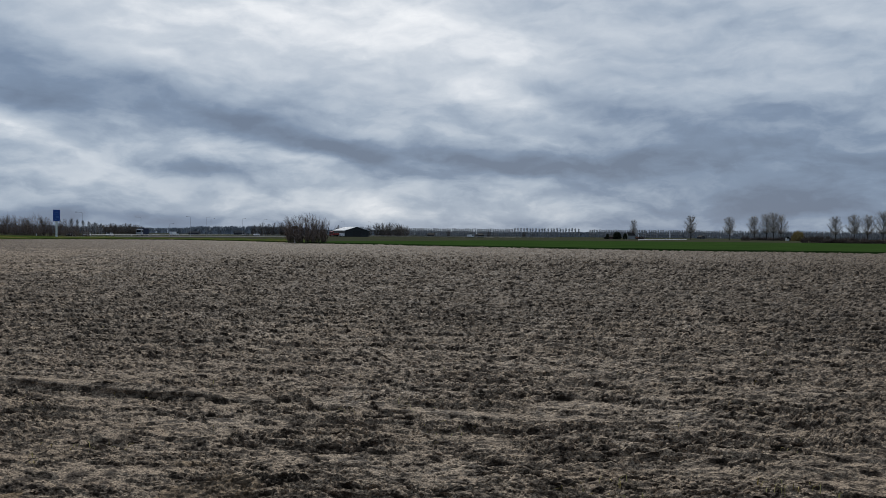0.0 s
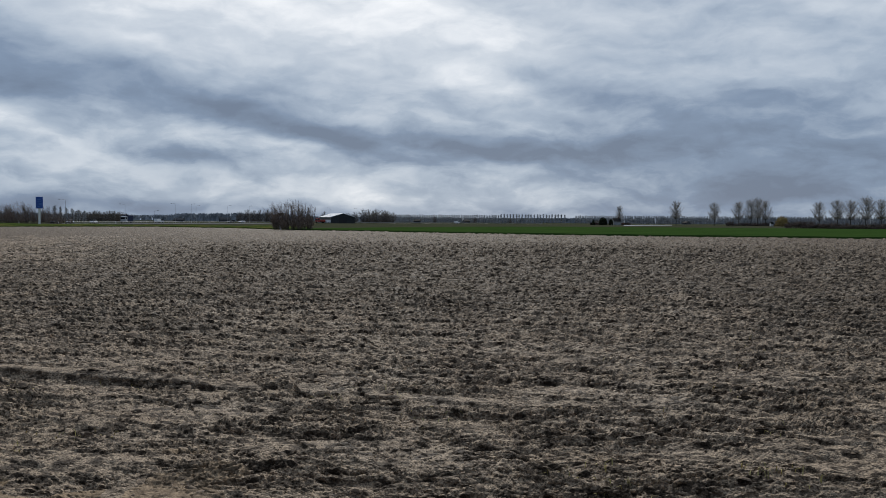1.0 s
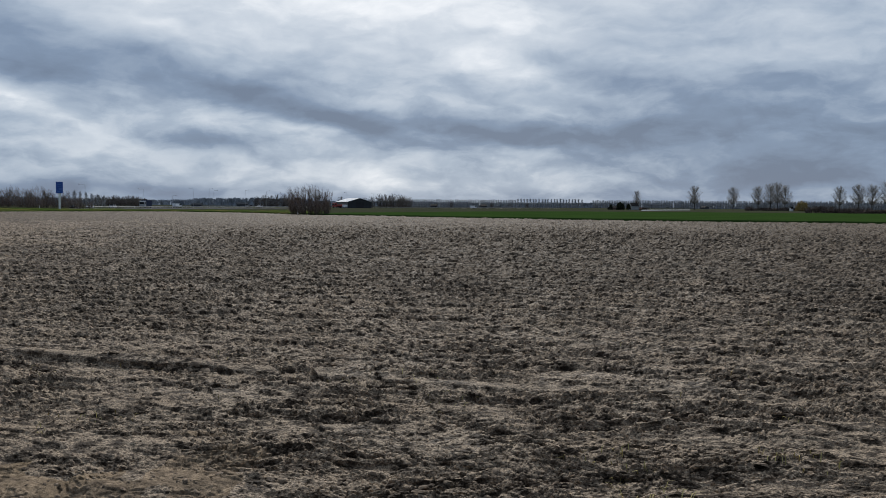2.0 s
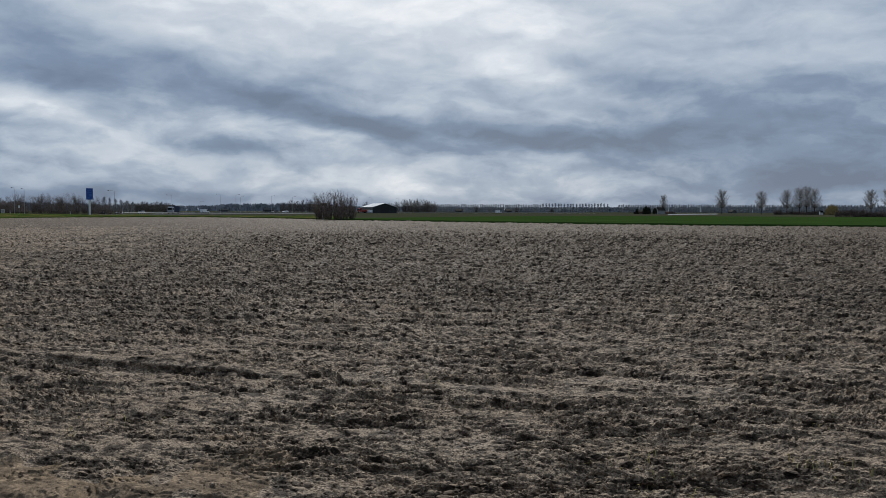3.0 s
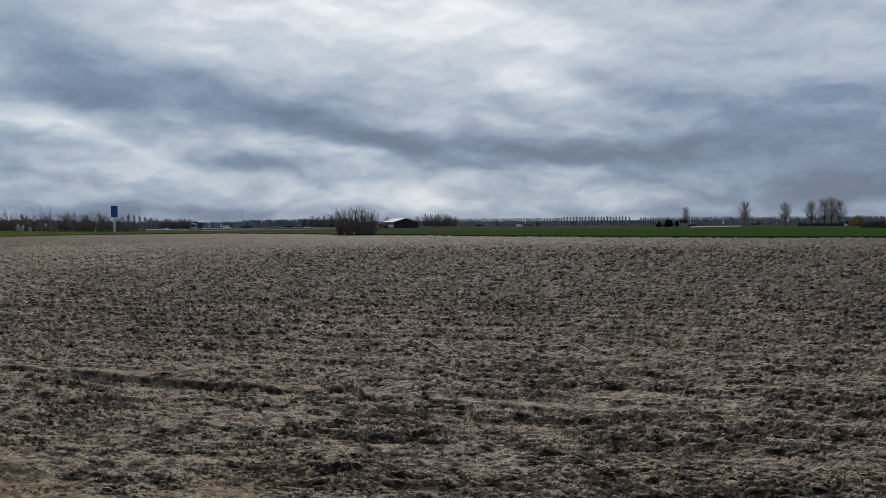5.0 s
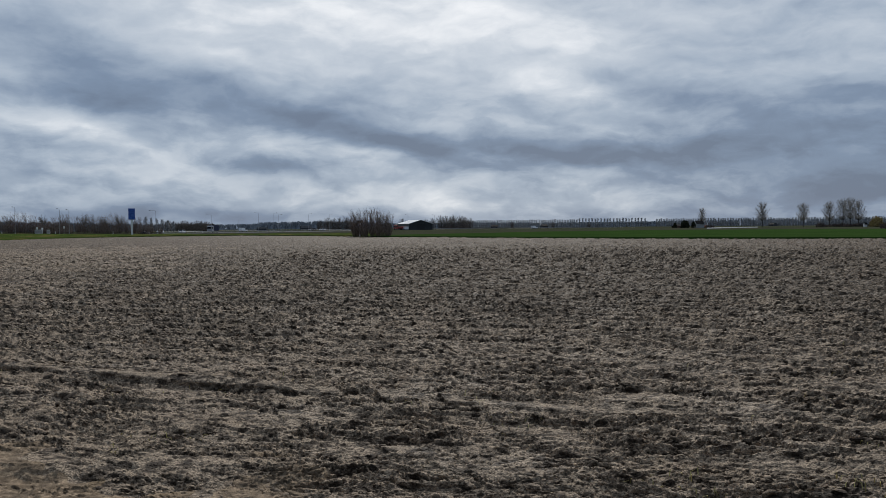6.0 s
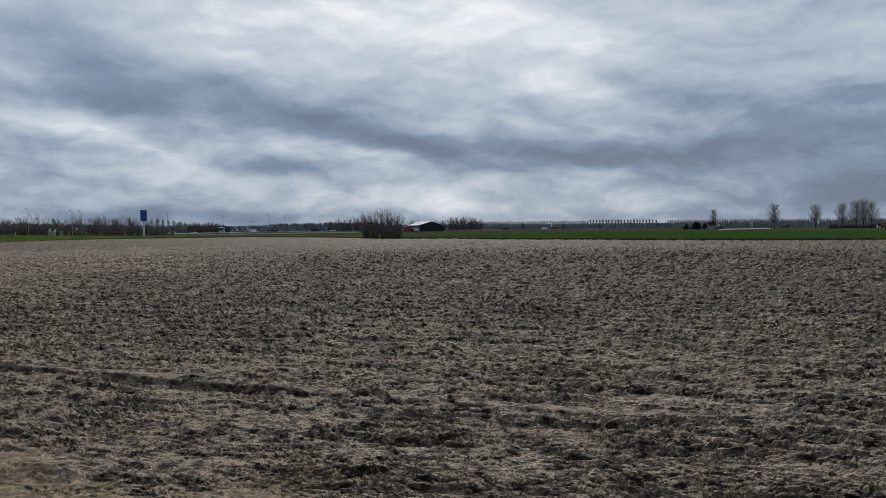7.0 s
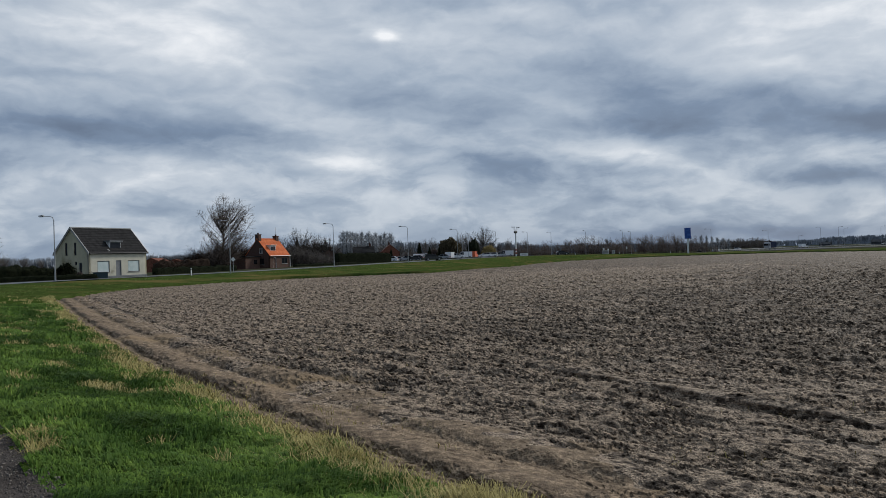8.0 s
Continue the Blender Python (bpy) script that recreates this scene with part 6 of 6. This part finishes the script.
# ---- loose clods on the soil ----
CORNERS = np.array([(-1, -1, -1), (1, -1, -1), (1, 1, -1), (-1, 1, -1), (-0.7, -0.7, 1), (0.7, -0.7, 1), (0.7, 0.7, 1), (-0.7, 0.7, 1)], float)
SIDES = np.array([(4, 5, 6, 7), (0, 1, 5, 4), (1, 2, 6, 5), (2, 3, 7, 6), (3, 0, 4, 7)])


PYRAMID = np.array([(0, 1, 4), (1, 2, 4), (2, 3, 4), (3, 0, 4)])


def lump_heap(x, y, z, size, rng, flat=0.5, long=1.9, crumbs=False):
    """Angular broken plates (or, for crumbs, small pointed shards) of the given sizes, as one mesh."""
    n = len(x)
    base = np.concatenate([CORNERS[:4], [[0.0, 0.0, 1.0]]]) if crumbs else CORNERS
    shape = base[None] * rng.uniform(0.55, 1.25, (n, len(base), 3))
    if crumbs:
        shape[:, 4, :2] = rng.uniform(-0.7, 0.7, (n, 2))
    shape = shape * np.stack([rng.uniform(0.8, long, n), rng.uniform(0.6, 1.1, n), rng.uniform(0.35, 1.0, n) * flat], 1)[:, None, :]
    shape[..., 2] += shape[..., 0] * rng.normal(0, 0.25, n)[:, None] + shape[..., 1] * rng.normal(0.1, 0.3, n)[:, None]
    a = rng.normal(-0.1, 0.35, n)
    c, s = np.cos(a)[:, None], np.sin(a)[:, None]
    X = shape[..., 0] * c - shape[..., 1] * s
    Y = shape[..., 0] * s + shape[..., 1] * c
    P = np.stack([X, Y, shape[..., 2]], -1) * size[:, None, None] + np.stack([x, y, z], 1)[:, None, :]
    faces = PYRAMID if crumbs else SIDES
    return P.reshape(-1, 3), (faces[None] + (np.arange(n) * len(base))[:, None, None]).reshape(-1, faces.shape[1])


rng = np.random.default_rng(81)


def strew(n, near, far, gaps, patch_size):
    """Places on the ploughed soil, thinning out with distance, with bare gaps between them."""
    d = near * np.exp(rng.uniform(0, 1, n) * math.log(far / near))
    a = rng.uniform(-69, 34, n)
    x, y = d * np.sin(np.radians(a)), d * np.cos(np.radians(a))
    off = y - np.interp(x, MARGIN[:, 0], MARGIN[:, 1])
    patch = 0.3 * lumps(x, y, 1.5, 9) + 0.7 * lumps(x, y, patch_size * 0.6, 17)
    ok = (off > np.where(x < -3.0, rng.uniform(0.2, 1.0, n) ** 0.6 * 3.0, 0.15)) & (patch > gaps) & (d < np.interp(a, FIELD_END[:, 0], FIELD_END[:, 1]) - 1.5)
    return x[ok], y[ok], d[ok], off[ok]


def lay(n, near, far, gaps, patch_size, sizes, mat, label, **shape):
    x, y, d, off = strew(n, near, far, gaps, patch_size)
    size = sizes(d, len(d))
    z = soil_height(x, y)
    ob = part("soil_clods", lump_heap(x, y - 1.15 * np.clip(z, -0.25, 0.3), z + 0.1 * size, size, rng, **shape), M[mat])
    return tagged(ob, label, "clods", kind="stuff")


lay(7000, 4.4, 16, 0.36, 0.25, lambda d, n: np.clip(0.004 * rng.pareto(3.0, n) + 0.004 + 0.0006 * d, 0.004, 0.018), "clod", "fine crumbs of clay along the field edge", crumbs=True, flat=0.7)
lay(6000, 4.4, 26, 0.38, 0.40, lambda d, n: np.clip(0.007 * rng.pareto(2.6, n) + 0.007 + 0.0006 * d, 0.007, 0.028), "clod", "loose clay clods along the field edge", flat=0.5)
lay(16000, 10, 45, 0.30, 0.60, lambda d, n: np.clip(0.008 * rng.pareto(2.6, n) + 0.012 + 0.0004 * d, 0.010, 0.05), "clod", "loose angular clay clods strewn over the field", flat=0.5, long=2.4)

# small stones on the path
n = 9000
sx = np.where(rng.uniform(0, 1, n) < 0.7, -np.exp(rng.uniform(math.log(2.5), math.log(16), n)), rng.uniform(-2.5, 8, n))
sy = np.interp(sx, PATH[:, 0], PATH[:, 1]) - rng.uniform(-0.12, 1.0, n) ** 1.0
stones = part("path_stones", lump_heap(sx, sy, np.full(n, 0.345), rng.uniform(0.004, 0.013, n), rng, 0.8, 1.4), M["stone"])
tagged(stones, "small pale stones scattered on the path", "stones", kind="stuff")


# ---- grass ----
def blades(x, y, z, length, lean, width, rng, low=0.25, high=0.85, lift=0.55):
    """Bent tapering blades: three triangles each."""
    n = len(x)
    side = np.stack([np.cos(lean + 1.57), np.sin(lean + 1.57), 0 * lean], 1)
    fwd = np.stack([np.cos(lean), np.sin(lean), 0 * lean], 1)
    base = np.stack([x, y, z], 1)
    bend = rng.uniform(low, high, n)[:, None]
    L, W = length[:, None], width[:, None]
    mid = base + fwd * L * 0.32 * bend + [0, 0, 1] * L * lift
    tip = base + fwd * L * (0.55 + 0.4 * bend) + [0, 0, 1] * L * (lift + 0.3 - 0.55 * bend)
    V = np.stack([base - side * W, base + side * W, mid - side * W * 0.8, mid + side * W * 0.8, tip], 1).reshape(-1, 3)
    F = np.array([(0, 1, 3), (0, 3, 2), (2, 3, 4)])
    return V, (F[None] + (np.arange(n) * 5)[:, None, None]).reshape(-1, 3)


def verge_points(n, near, far, rng, k0=0.0, k1=1.0):
    x = -np.exp(rng.uniform(math.log(near), math.log(far), n))
    a, b = np.interp(x, PATH[:, 0], PATH[:, 1]), np.interp(x, MARGIN[:, 0], MARGIN[:, 1])
    y = a + (b - a) * rng.uniform(k0, k1, n)
    return x, y


def dryness(x, y):
    """How likely the grass at a place is dry: along the field's edge and in a few patches."""
    a, b = np.interp(x, PATH[:, 0], PATH[:, 1]), np.interp(x, MARGIN[:, 0], MARGIN[:, 1])
    k = (y - a) / (b - a)
    edge = np.exp(-((b - y - 0.18) / 0.24) ** 2) * (0.25 + 0.6 * ramp01(lumps(x, y, 1.2, 44), 0.3, 0.65))
    return np.clip(edge + 0.6 * (lumps(x, y, 0.6, 45) > 0.86), 0, 1)


x, y = verge_points(105000, 1.9, 46, rng, -0.01, 1.0)
x2 = rng.uniform(-1.95, 12, 26000)     # the same verge beside and beyond the view point, and the strip behind the path
y2 = np.interp(x2, PATH[:, 0], PATH[:, 1]) + (np.interp(x2, MARGIN[:, 0], MARGIN[:, 1]) - np.interp(x2, PATH[:, 0], PATH[:, 1])) * rng.uniform(0, 1, len(x2))
x, y = np.concatenate([x, x2]), np.concatenate([y, y2])
ok = rng.uniform(0, 1, len(x)) > 0.85 * dryness(x, y)
x, y = x[ok], y[ok]
d = np.hypot(x, y)
tuft = lumps(x, y, 0.35, 41) * lumps(x, y, 1.3, 42)
length = (0.08 + 0.36 * tuft) * rng.uniform(0.6, 1.3, len(x))
lean = 2.6 + 1.6 * (lumps(x, y, 1.1, 43) - 0.5) * 2 + rng.normal(0, 0.5, len(x))
grass = part("grass", blades(x, y, verge_height(x, y) - 0.01, length, lean, 0.0024 + 0.0006 * d, rng, 0.45, 1.1, 0.45), M["blade"])
tagged(grass, "long wet green grass combed over by the wind", "grass", kind="stuff")
x, y = verge_points(150000, 2.5, 60, rng, 0.0, 1.03)
chance = dryness(x, y)
ok = rng.uniform(0, 1, len(x)) < chance
x, y = x[ok], y[ok]
d = np.hypot(x, y)
length = rng.uniform(0.14, 0.40, len(x))
lean = 2.6 + rng.normal(0, 0.9, len(x))
straw = part("dry_grass", blades(x, y, verge_height(x, y) - 0.01, length, lean, 0.0013 + 0.00026 * d, rng, 0.7, 1.4, 0.36), M["straw"])
tagged(straw, "pale straw-coloured dry grass along the field edge", "grass", kind="stuff")
# sparse green weeds that have come up between the clods
x = rng.uniform(-16, 10, 5200)
y = np.interp(x, MARGIN[:, 0], MARGIN[:, 1]) + rng.exponential(1.8, len(x)) + 0.1
ok = lumps(x, y, 0.7, 46) > 0.74
x, y = x[ok], y[ok]
weeds = part("field_weeds", blades(x, y - 1.15 * soil_height(x, y), soil_height(x, y) - 0.01, rng.uniform(0.04, 0.12, len(x)), rng.uniform(0, 6.28, len(x)), np.full(len(x), 0.004), rng), M["straw"])
tagged(weeds, "thin yellowish weeds between the clods", "weeds", kind="stuff")

# rough tussocks on the road bank
n = 16000
ba = rng.uniform(-72, -22, n)
b1 = np.interp(ba, e_az, e_d)
b0 = np.maximum(np.where(ba > -68, np.interp(ba, FIELD_END[:, 0], FIELD_END[:, 1]), 45.0), b1 - 70)
kk = rng.uniform(0, 0.97, n)
bd = b0 + (b1 - b0) * kk
bx, by = bd * np.sin(np.radians(ba)), bd * np.cos(np.radians(ba))
bz = 0.02 + (np.interp(ba, e_az, Q[:, 2]) - 0.05) * ramp01(kk, 0.05, 0.8)
size = 0.10 + 0.26 * lumps(bx, by, 2.2, 61) ** 2
tussocks = part("bank_tussocks", blades(bx, by, bz - 0.08, size, rng.uniform(0, 6.28, n), 0.012 + 0.02 * rng.uniform(0, 1, n), rng, 0.9, 1.4, 0.3), M["bank_blade"])
tagged(tussocks, "rough tussocky grass on the road bank", "grass", kind="stuff")
